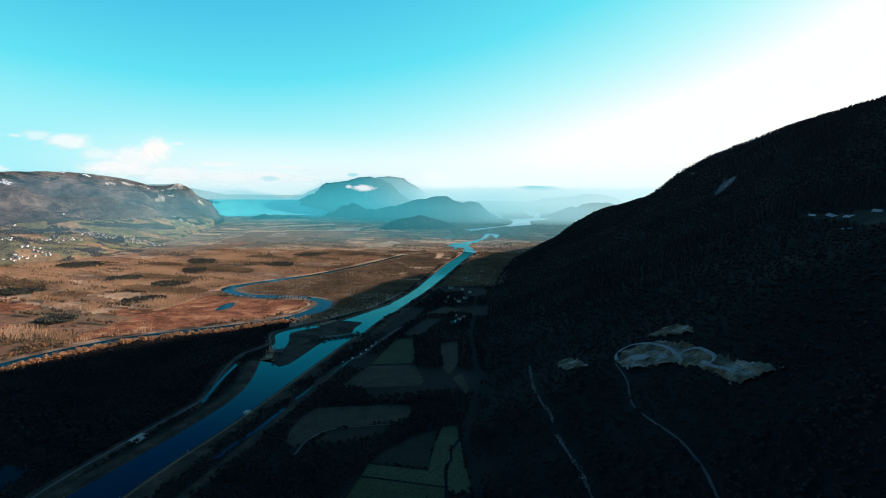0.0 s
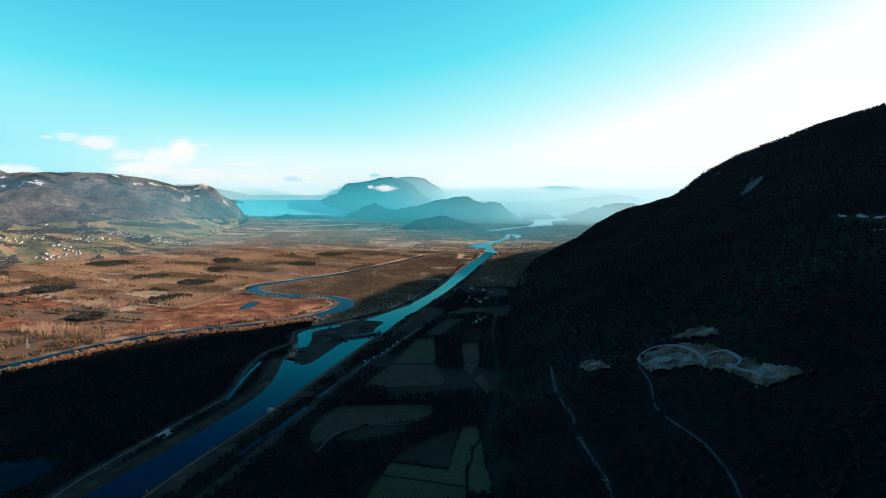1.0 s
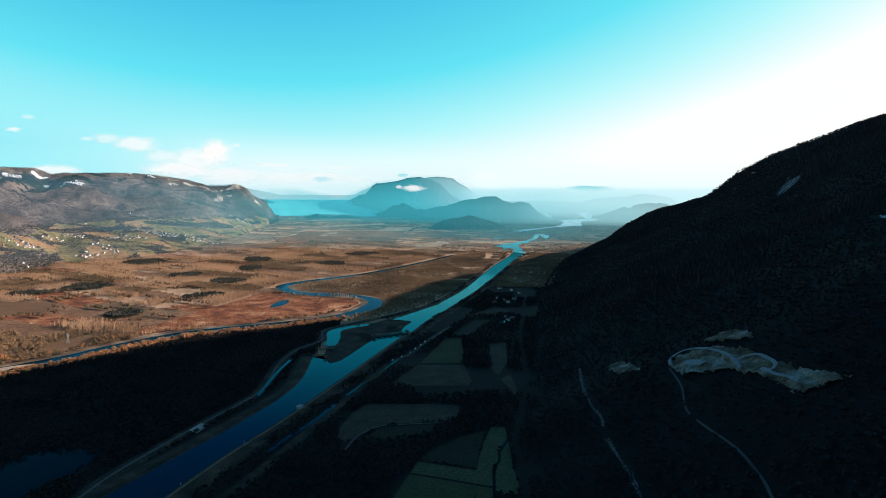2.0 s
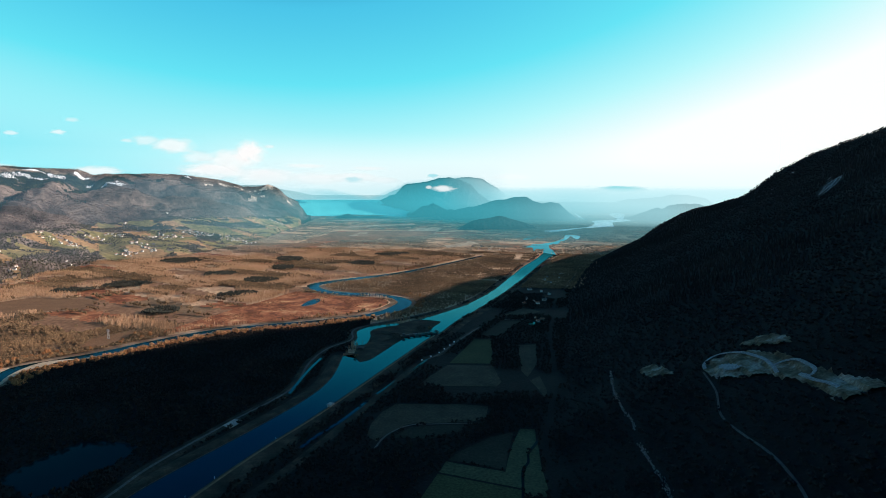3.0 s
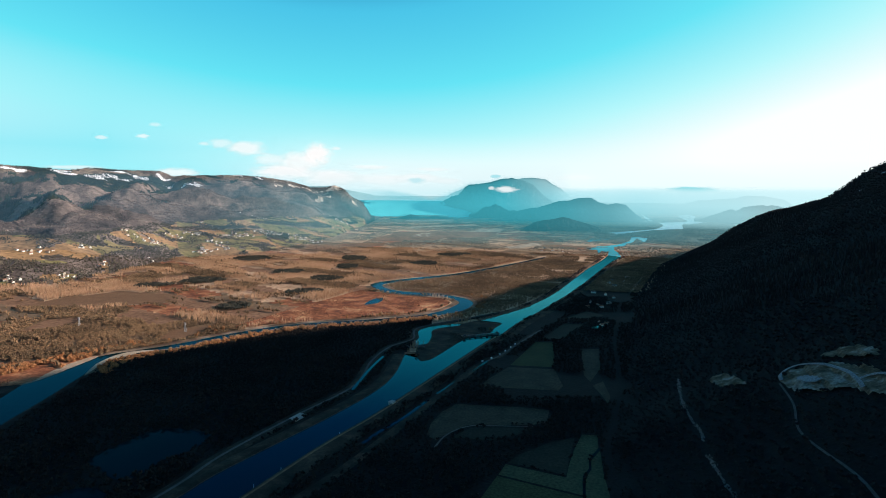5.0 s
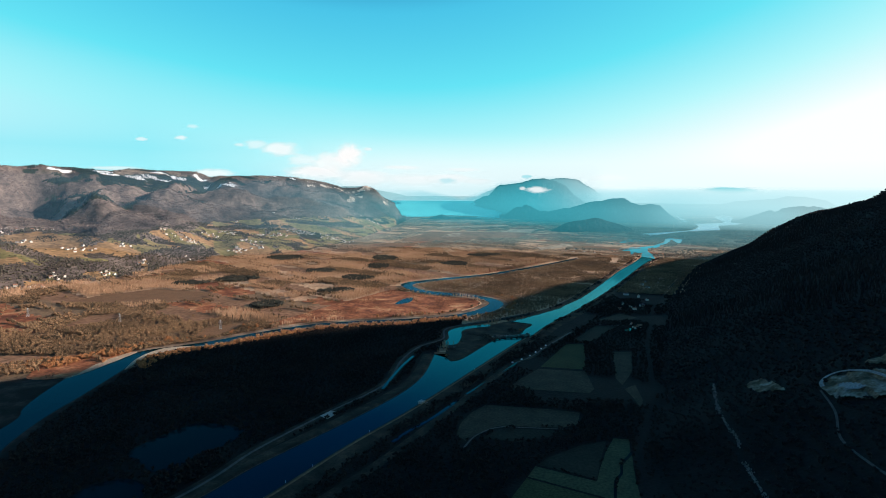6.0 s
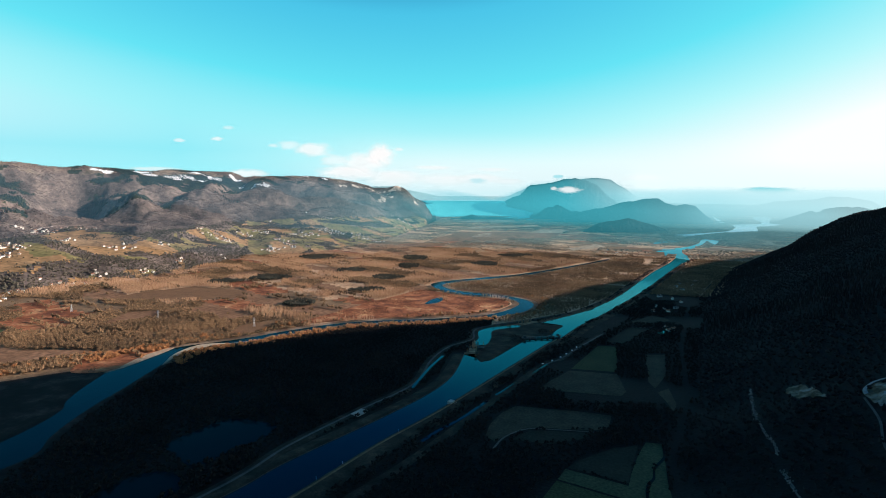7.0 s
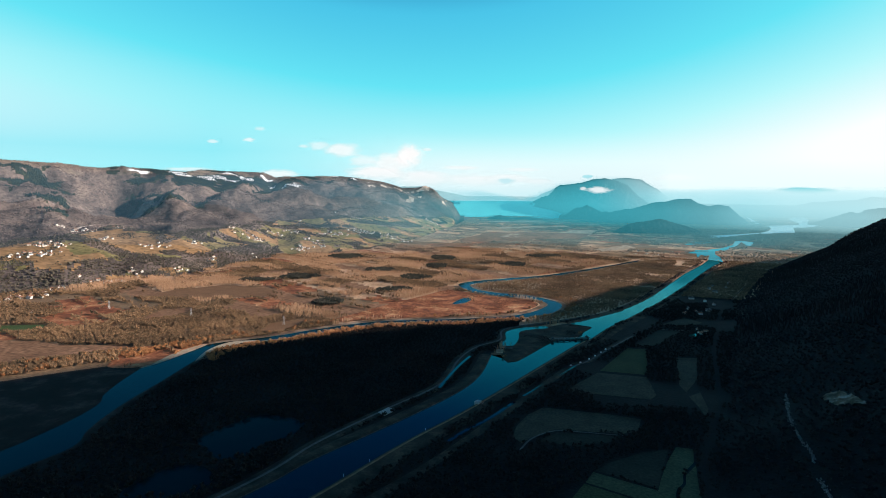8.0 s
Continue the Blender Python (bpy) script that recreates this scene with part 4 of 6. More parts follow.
drape("quarry_yard", spline([(285, 876), (297, 872), (306, 856), (307, 843), (293, 848)], 5, True), 3, M_HAUL, "pale working floor of the quarry covered in stone dust", "quarry", 6.2, 1.2, 56)
scree_line = spline(SCREE, 6)
bits = []
for k, (cx, cy) in enumerate(scree_line):
    wide = 1.5 + 4.5 * abs(math.sin(k * 0.21)) * (0.4 + 0.6 * abs(math.sin(k * 0.057 + 1)))
    if 44 < k < 51:
        continue
    for _ in range(11):
        x, y, r = cx + random.gauss(0, wide * 0.3), cy + random.uniform(-4, 4), random.uniform(0.4, 1.3)
        z = float(land([x], [y])[0])
        a = random.uniform(0, 6.28)
        ring = [(x + r * math.cos(a + q), y + r * math.sin(a + q) * 1.4, z + random.uniform(0.2, 0.8)) for q in (0, 2.1, 4.2)]
        bits += [(ring[0], ring[1], (x, y, z + r * 1.3 + 1)), (ring[1], ring[2], (x, y, z + r * 1.3 + 1)), (ring[2], ring[0], (x, y, z + r * 1.3 + 1))]
tris = np.array(bits, float).reshape(-1, 3)
tagged(new("scree", mesh_of("scree", tris, np.arange(len(tris)).reshape(-1, 3), M_SCREE)), "streak of pale limestone scree down the slope", "scree", kind="stuff")
for off, start, long, wide in ((-17, 40, 60, 1.6), (-11, 8, 70, 1.8), (-6, 60, 90, 2.2), (0, 0, 80, 2.4), (3, 90, 85, 2.6), (9, 30, 60, 1.8), (12, 100, 60, 2.0), (18, 75, 70, 1.6), (26, 130, 40, 1.6), (40, 175, 30, 1.8), (62, 210, 24, 1.6)):
    across, along = np.array((-0.71, 0.70)), np.array((0.70, 0.71))
    p = np.array((852, 1832)) + off * across
    ring = [p + (start + t * long) * along + (2.5 * math.sin(7 * t + off) + w * wide * (0.25 + 0.75 * abs(math.sin(11 * t + off)))) * across for t, w in [(t, -1) for t in np.linspace(0, 1, 13)] + [(t, 1) for t in np.linspace(1, 0, 13)]]
    drape("snow_patch", [tuple(q) for q in ring], 1.6, M_SHADE_SNOW, "thin streak of old snow in a gully of the mountain", "snow", 7.0, 2.0, 54)
drape("mountain_pasture", spline([(727, 1199), (754, 1137), (779, 1029), (760, 930), (711, 936), (726, 1046)], 12, True), 9, M_FIELD_DARK, "small high pasture on the dark mountain", "pasture", 0.6, 1.0, 55)
for k, (cx, cy) in enumerate([(772, 1040), (765, 985), (748, 1125), (738, 1168), (752, 1085), (700, 1010), (1010, 2560), (1085, 2560), (960, 2440)]):
    ring = [(cx + (3 + 6 * abs(math.sin(k * 3.1 + q * 2.5))) * math.cos(q) * 0.5, cy + (6 + 14 * abs(math.sin(k * 1.7 + q * 2))) * math.sin(q)) for q in np.arange(0, 6.28, 0.6)]
    drape("snow_patch", ring, 4, M_SHADE_SNOW, "thin patch of old snow on the mountain", "snow", 2.0, 1.5, 60 + k)

random.seed(3)
snow_centres = [(-3964, 3266), (-3907, 3293), (-3843, 3559), (-3735, 3543), (-3621, 3684), (-3628, 3798), (-3511, 3846), (-3730, 4040), (-3611, 4083), (-3553, 4086), (-3596, 4363), (-3412, 4212), (-3206, 4183), (-3142, 4217), (-3423, 5223), (-3276, 5373)]
for k, (cx, cy) in enumerate(snow_centres):
    long, wide, q0 = random.uniform(34, 80), random.uniform(36, 70), math.atan2(cy, cx) + 1.57
    ring = []
    for q in np.arange(0, 6.28, 0.35):
        f = 0.6 + 0.5 * abs(math.sin(k * 1.9 + q * 1.5)) + random.uniform(-0.12, 0.12)
        u_, v_ = long * f * math.cos(q), wide * f * math.sin(q)
        ring.append((cx + u_ * math.cos(q0) - v_ * math.sin(q0), cy + u_ * math.sin(q0) + v_ * math.cos(q0)))
    drape("snow_field", ring, 7, M_SNOW, "old snow on the open plateau of the mountain", "snow", 3.0, 2.0, 120 + k)

# ---------------------------------------------------------------- woods


def lump(c, r, h):
    """A ragged clump of twigs: eight faces round a jittered middle."""
    q0 = random.uniform(0, 1.57)
    side = [(c[0] + r * random.uniform(0.7, 1.25) * math.cos(q0 + k * 1.5708), c[1] + r * random.uniform(0.7, 1.25) * math.sin(q0 + k * 1.5708), c[2] + h * random.uniform(-0.3, 0.3)) for k in range(4)]
    top = (c[0] + random.uniform(-0.3, 0.3) * r, c[1] + random.uniform(-0.3, 0.3) * r, c[2] + h * random.uniform(0.8, 1.2))
    low = (c[0], c[1], c[2] - h)
    return [t for k in range(4) for t in ((side[k], side[(k + 1) % 4], top), (side[(k + 1) % 4], side[k], low))]


def tuft(lumps, twigs, radius, low, size, trunk=True, slim=0.10):
    """Triangles of one small tree, a metre high: a tapered trunk, a crown of ragged clumps, and bare twigs that break its outline."""
    t = []
    if trunk:
        ring = [(0.025 * math.cos(q), 0.025 * math.sin(q), 0.0) for q in (0, 2.09, 4.19)]
        t += [(ring[k], ring[(k + 1) % 3], (0, 0, 0.8)) for k in range(3)]
    for k in range(lumps):
        q, u = k * 2.4 + random.uniform(0, 0.8), (k + random.uniform(0.2, 0.8)) / lumps
        rr = radius * 0.6 * math.sin(math.pi * (0.2 + 0.7 * u)) if lumps > 1 else 0.0
        t += lump((rr * math.cos(q), rr * math.sin(q), low + size + (0.85 - low - 1.6 * size) * u), size * random.uniform(0.8, 1.2), size * random.uniform(0.8, 1.15))
    for k in range(twigs):
        q, u = random.uniform(0, 6.28), random.uniform(0.2, 1)
        rr = radius * math.sin(math.pi * (0.15 + 0.75 * u)) * random.uniform(0.6, 1.0)
        c = Vector((rr * math.cos(q), rr * math.sin(q), low + (0.85 - low) * u))
        up = Vector((random.gauss(0, 0.2) + math.cos(q) * 0.5, random.gauss(0, 0.2) + math.sin(q) * 0.5, 1)).normalized()
        side = up.cross(Vector((random.gauss(0, 1), random.gauss(0, 1), 0.1))).normalized()
        e = 0.26 * random.uniform(0.7, 1.3)
        t.append((tuple(c - side * e * slim), tuple(c + side * e * slim), tuple(c + up * e)))
    return np.array(t)


def slender(count):
    """A young poplar, a metre high: upright sprays close to the stem."""
    t = [((-0.02, 0, 0), (0.02, 0, 0), (0, 0, 0.9)), ((0, -0.02, 0), (0, 0.02, 0), (0, 0, 0.9))]
    for k in range(count):
        q, u = k * 2.4, 0.12 + 0.6 * k / count
        c = Vector((0.07 * math.cos(q), 0.07 * math.sin(q), u))
        side = Vector((-math.sin(q + 0.6), math.cos(q + 0.6), 0)) * random.uniform(0.035, 0.055)
        t.append((tuple(c - side), tuple(c + side), tuple(c + Vector((0.05 * math.cos(q), 0.05 * math.sin(q), random.uniform(0.28, 0.42))))))
    return np.array(t)


def spire(rings):
    """A conifer, a metre high."""
    t = []
    for k in range(rings):
        z0, z1, r = 0.08 + 0.9 * k / rings * 0.85, 0.08 + 0.92 * (k + 1.5) / (rings + 0.5), 0.2 * (1 - k / (rings + 0.6))
        pts = [(r * random.uniform(0.7, 1.2) * math.cos(q), r * random.uniform(0.7, 1.2) * math.sin(q), z0 + random.uniform(-0.03, 0.03)) for q in (0, 1.26, 2.51, 3.77, 5.03)]
        t += [(pts[j], pts[(j + 1) % 5], (0, 0, min(z1, 1.0))) for j in range(5)]
    return np.array(t)


def wood(name, shapes, x, y, height, mat, label, category="woodland", squash=1.0, lift=0.0):
    """One mesh of many trees."""
    n = len(x)
    rng = np.random.default_rng(len(name) * 7919 + n)
    pick, turn = rng.integers(0, len(shapes), n), rng.uniform(0, 6.283, n)
    h = height * rng.uniform(0.7, 1.25, n) * (1 + 0.45 * fbm(x, y, 55, 3, 0.5, 17))
    z = land(x, y) + lift
    chunks = []
    for k, t in enumerate(shapes):
        m = pick == k
        if not m.any():
            continue
        c, s = np.cos(turn[m])[:, None, None], np.sin(turn[m])[:, None, None]
        hx = (h[m] * squash)[:, None, None]
        px = (t[None, :, :, 0] * c - t[None, :, :, 1] * s) * hx + x[m][:, None, None]
        py = (t[None, :, :, 0] * s + t[None, :, :, 1] * c) * hx + y[m][:, None, None]
        pz = t[None, :, :, 2] * h[m][:, None, None] + z[m][:, None, None]
        chunks.append(np.stack([px, py, pz], -1).reshape(-1, 3))
    v = fold(np.concatenate(chunks))
    return tagged(new(name, mesh_of(name, v, np.arange(len(v)).reshape(-1, 3), mat)), label, category, kind="stuff")


def scatter(x0, x1, y0, y1, step, seed):
    rng = np.random.default_rng(seed)
    X, Y = np.meshgrid(np.arange(x0, x1, step), np.arange(y0, y1, step))
    return X.ravel() + rng.uniform(-0.45, 0.45, X.size) * step, Y.ravel() + rng.uniform(-0.45, 0.45, X.size) * step, rng.uniform(0, 1, X.size)


canal_area = np.array(canal_line)[::2]
river_area = np.array(river_line)[::2]


def free_of_things(x, y):
    """Where trees may stand."""
    ok = ~inside(x, y, canal_area) & ~inside(x, y, river_area) & ~inside(x, y, JUNCTION) & ~inside(x, y, FAR_RIVER)
    for poly in (POOL, ISLAND, POND_A, POND_B, REED_BAR, QUARRY, QUARRY_UP, ROCK_PATCH):
        ok &= ~inside(x, y, poly)
    for _, _, poly in FIELDS:
        ok &= ~inside(x, y, poly)
    for line, gap in ((ROAD_LEFT, 11), (ROAD_RIGHT, 8), (FOOT_ROAD, 5), (TRACK, 3), (SCREE, 5), (CANAL_RIGHT, 30), (CANAL_LEFT, 27), (UPPER_LEFT, 25), (FIELD_TRACK, 4), *[(line, 8) for line in DITCHES], (RIVER_L, 12), (RIVER_R, 15)):
        ok &= away(x, y, line) > gap
    return ok


def in_view(x, y):
    a = np.degrees(np.arctan2(-x, y))
    return (a > -42) & (a < 64)


BUSH = [tuft(3, 5, 0.40, 0.14, 0.24) for _ in range(8)]
POPLAR = [slender(9) for _ in range(6)]
CLUMP = [tuft(1, 2, 0.42, 0.0, 0.42, trunk=False, slim=0.16) for _ in range(8)]
LIGHT = [tuft(2, 5, 0.38, 0.10, 0.28) for _ in range(8)]
FULL = [tuft(6, 16, 0.42, 0.14, 0.19, slim=0.07) for _ in range(8)]
SPIRE = [spire(2) for _ in range(4)]

# dense stands put where dark shadow ovals lie: centre, half length, half depth, turn
SHADOW_STANDS = [
    (-1625, 2584, 88, 113, 32),
    (-1149, 2766, 66, 98, 23),
    (-1062, 2466, 47, 69, 23),
    (-1234, 2236, 62, 62, 29),
    (-1430, 1923, 79, 62, 37),
    (-1031, 1528, 53, 55, 34),
    (-1002, 2112, 68, 68, 25),
    (-936, 1810, 70, 35, 27),
    (-1524, 1782, 64, 36, 40),
    (-488, 4109, 100, 134, 7),
    (-756, 2661, 68, 62, 16),
    (-702, 3074, 92, 67, 13),
]


def in_stand(x, y):
    hit = np.zeros(len(x), bool)
    wob = 0.35 * fbm(x, y, 60, 3, 0.5, 41)
    for cx, cy, long, deep, turn in SHADOW_STANDS:
        c, q = math.cos(radians(turn)), math.sin(radians(turn))
        hit |= (((x - cx) * c + (y - cy) * q) / long) ** 2 + ((-(x - cx) * q + (y - cy) * c) / deep) ** 2 < 1 + wob
    return hit


# the sunny plain
x, y, u = scatter(-3300, 250, 330, 3300, 7.4, 71)
ok = in_view(x, y) & (land(x, y) < 3) & free_of_things(x, y) & (strata(x, y)[0] < 0.02)
x, y, u = x[ok], y[ok], u[ok]
right_side = x > np.interp(y, [0, 544, 897, 1398, 1877, 2245, 3269], [-520, -389, -311, -202, -90, -14, 187])
near_wood = inside(x, y, [*RIVER_R[:20], *CANAL_LEFT[::-1]])
riparian = near_wood | inside(x, y, [*RIVER_R[19:], *UPPER_LEFT[::-1]])
clear_patch = fbm(x, y, 90, 3, 0.5, 86)
lone = (clear_patch > -0.45) & inside(x, y, [*RIVER_R[19:], *UPPER_LEFT[::-1]])
p = parcel(x, y)
patch = fbm(x, y, 160, 4, 0.55, 81)
in_shade = (x < -800) & (y < 1050) & (np.hypot(x, y) < 1350)
plain = ~right_side & ~riparian & ~in_shade
poplars = plain & (p > 0.42) & (patch > -0.25) & (u < 0.92) & ~((x < -850) & (y < 1320))
stands = in_stand(x, y)
rows_ = plain & (plot_edge(x, y) > 0.80) & (fbm(x, y, 120, 3, 0.5, 42) > -0.12) & ~stands & (y > 700) & (u < 0.8)
poplars &= ~stands & ~rows_
bushes = plain & ~poplars & ~stands & ~rows_ & (((p > 0.30) & (p < 0.42) & (u < 0.85)) | ((patch > 0.18) & (u < 0.8)) | (u < 0.012) | ((x < -850) & (y < 1400) & (p > 0.2) & (patch > -0.22) & (u < 0.8)))
wood("poplar_plantation", POPLAR, x[poplars], y[poplars], 13.5, M_POPLAR, "rows of pale leafless poplars on the sunny plain", "plantation")
near = bushes & (np.hypot(x, y) < 1750)
wood("plain_woodland", FULL, x[near], y[near], 9.5, M_BARE, "brown leafless copses beside the old river", squash=0.95)
m = bushes & ~near
wood("plain_woodland", LIGHT, x[m], y[m], 9.0, M_BARE, "brown leafless copses and hedges on the plain", squash=1.05)
wood("tree_rows", LIGHT, x[rows_], y[rows_], 12.5, M_BARE, "rows of tall dark leafless trees between the plots", squash=0.8)
m = stands & (u < 0.98)
wood("dark_stand", LIGHT, x[m], y[m], 12.0, M_SHADOW_STAND, "dense stands of trees, coloured dark for shadows on the sunny plain", squash=0.95)
fringe = near_wood & (away(x, y, RIVER_R) < 48) & (y > 900) & (u < 0.8)
wood("bank_woodland", FULL, x[fringe], y[fringe], 9.0, M_SUNLIT_CROWN, "leafless fringe of trees along the river, coloured golden for sunlight", squash=1.1)
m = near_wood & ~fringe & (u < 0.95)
wood("riverside_woodland", BUSH, x[m], y[m], 7.5, M_SHADE_WOOD, "dense leafless riverside wood in the mountain's shade", squash=1.1)
m = lone & (u < 0.9)
wood("riverside_woodland", LIGHT, x[m], y[m], 7.5, M_BARE, "dense brown leafless wood between river and canal", squash=1.1)
m = right_side & (fbm(x, y, 130, 3, 0.5, 83) > np.where(y < 900, -0.45, np.where(y > 2120, -0.6, -0.1))) & (u < 0.9)
sunny = m & (y > 2120)
wood("canal_side_woodland", LIGHT, x[sunny], y[sunny], 8.0, M_BARE, "brown leafless wood along the sunny canal bank", squash=1.2)
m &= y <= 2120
wood("hedge_woodland", BUSH, x[m], y[m], 7.0, M_SHADE_WOOD, "hedges and copses between the fields, coloured dark for shade", squash=1.1)
m = plain & ~poplars & ~bushes & (x < -900) & (y < 1150) & (np.hypot(x, y) > 1350) & (np.hypot(x, y) < 1460) & (fbm(x, y, 50, 3, 0.5, 88) > -0.05)
wood("bank_woodland", FULL, x[m], y[m], 8.5, M_SUNLIT_CROWN, "leafless trees at the edge of the sunlit meadows, coloured golden for sunlight", squash=1.15)
# the wood goes on to the mountain's foot
x, y, u = scatter(250, 760, 2000, 3300, 7.8, 79)
m = in_view(x, y) & (land(x, y) < 3) & free_of_things(x, y) & (fbm(x, y, 130, 3, 0.5, 83) > -0.6) & (u < 0.9)
wood("canal_side_woodland", LIGHT, x[m], y[m], 8.0, M_BARE, "brown leafless wood between canal and mountain foot", squash=1.2)
# scrub on the canal banks and the island
for line, far, side in ((CANAL_RIGHT[7:], (2, 22), -1), (UPPER_LEFT, (3, 24), 1), (CANAL_RIGHT[4:8], (18, 30), -1)):
    p = spline(line, 2.2)
    d = np.gradient(p, axis=0)
    d /= np.linalg.norm(d, axis=1)[:, None]
    rng = np.random.default_rng(len(p))
    o = rng.uniform(*far, len(p)) * side
    bx, by = p[:, 0] - d[:, 1] * o, p[:, 1] + d[:, 0] * o
    m = fbm(bx, by, 45, 3, 0.5, 61) > -0.1
    wood("bank_scrub", LIGHT, bx[m], by[m], 5.5, M_SHADE_WOOD, "leafless scrub and small trees on the canal bank", "scrub", 1.1, 1.0)
x, y, u = scatter(-370, -235, 1160, 1590, 4.5, 77)
m = inside(x, y, ISLAND) & (fbm(x, y, 40, 3, 0.5, 62) > 0.3)
wood("island_scrub", LIGHT, x[m], y[m], 2.8, M_SHADE_WOOD, "low leafless scrub on the grassy island", "scrub", 1.1, 1.6)
# low scrub on the reed bed
x, y, u = scatter(-1100, -380, 700, 2300, 7.0, 72)
m = (inside(x, y, REED_BAR) | inside(x, y, [(-1056, 786), (-1093, 847), (-1088, 907), (-1038, 970), (-1003, 911), (-1004, 801)])) & (fbm(x, y, 60, 3, 0.5, 84) > 0.02)
wood("reed_scrub", CLUMP, x[m], y[m], 3.5, M_REEDTREE, "low rust-red scrub on the reed bed", "scrub")
# far plain
x, y, u = scatter(-3600, 1500, 3200, 7600, 18.5, 73)
p, patch = parcel(x, y), fbm(x, y, 300, 4, 0.55, 81)
m = in_view(x, y) & (land(x, y) < 3) & (strata(x, y)[0] < 0.02) & (((p > 0.66) & (u < 0.75)) | (patch > np.where(x > 60, -0.22, 0.2)) | (u < 0.01)) & ~inside(x, y, JUNCTION) & ~inside(x, y, FAR_RIVER) & (away(x, y, UPPER_LEFT) > 25) & (away(x, y, CANAL_RIGHT) > 30) & ~inside(x, y, FIELDS[-1][2]) & (np.hypot(x, y) > 3290)
for outline in FAR_FIELDS:
    m &= ~inside(x, y, outline)
wood("far_woodland", CLUMP, x[m], y[m], 9.0, M_FARWOOD, "brown woods on the far valley floor", squash=1.5)
# left mountain
x, y, u = scatter(-5600, -800, 900, 7300, 11.5, 74)
s, a = strata(x, y)
keep = (s > 0.0) & (s < 5.1) & (a > 20.6) & (a < 63)
x, y, u, s, a = x[keep], y[keep], u[keep], s[keep], a[keep]
cov = land_cover(x, y)
m0 = (cov == SLOPE) | (cov == PINE) | ((cov == HEATH) & (u < 0.12))
green = cov == PINE
m = m0 & ~green & (s < 2.2) & (u < 0.95)
wood("foot_woodland", CLUMP, x[m], y[m], 9.0, M_FOOTWOOD, "olive-brown leafless woods on the terrace banks", squash=1.25)
m = m0 & ~green & (s >= 2.2) & (u < np.where(s > 3.5, 0.5, 0.75))
wood("slope_woodland", CLUMP, x[m], y[m], 7.0, M_SLOPE_TREE, "leafless purple-brown woods on the sunny mountain side", squash=1.45)
m = m0 & green
wood("slope_conifers", SPIRE, x[m], y[m], 11.0, M_CONIFER, "dark conifer stands on the sunny mountain side", squash=2.0)
hedge = np.abs(fbm(x, y, 240, 3, 0.5, 35)) < 0.06
m = ((cov == MEADOW) | (cov == PASTURE)) & ((fbm(x, y, 90, 4, 0.6, 93) > 0.3) | (u < 0.035) | (hedge & (u < 0.5)))
wood("orchard_trees", CLUMP, x[m], y[m], 6.5, M_FOOTWOOD, "scattered trees and hedges between terrace meadows", squash=1.2)
# right mountain
x, y, u = scatter(60, 2100, 120, 3900, 10.5, 75)
hz = right_hill(x, y)
m0 = in_view(x, y) & (hz > 2.9) & (y < crest_y(x) + 60) & free_of_things(x, y) & ~inside(x, y, [(727, 1199), (754, 1137), (779, 1029), (760, 930), (711, 936), (726, 1046)]) & ~inside(x, y, [(852, 1849), (900, 1930), (982, 1963), (950, 1904), (880, 1860), (852, 1815)])
green = fbm(x, y, 300, 4, 0.5, 95) + hz / 1500 > 0.3
close = np.hypot(x, y) < 950
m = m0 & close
wood("shaded_slope_woodland", BUSH, x[m], y[m], 8.0, M_SHADED_TREES, "dense leafless wood on the near mountain foot, coloured nearly black for shade", squash=1.2)
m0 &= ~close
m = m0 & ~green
wood("shaded_slope_woodland", CLUMP, x[m], y[m], 7.5, M_SHADED_TREES, "dense leafless wood on the shaded mountain, coloured nearly black for shade", squash=1.25)
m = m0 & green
wood("shaded_slope_conifers", SPIRE, x[m], y[m], 11.0, M_SHADED_TREES, "conifers high on the shaded mountain, coloured nearly black for shade", squash=1.4)

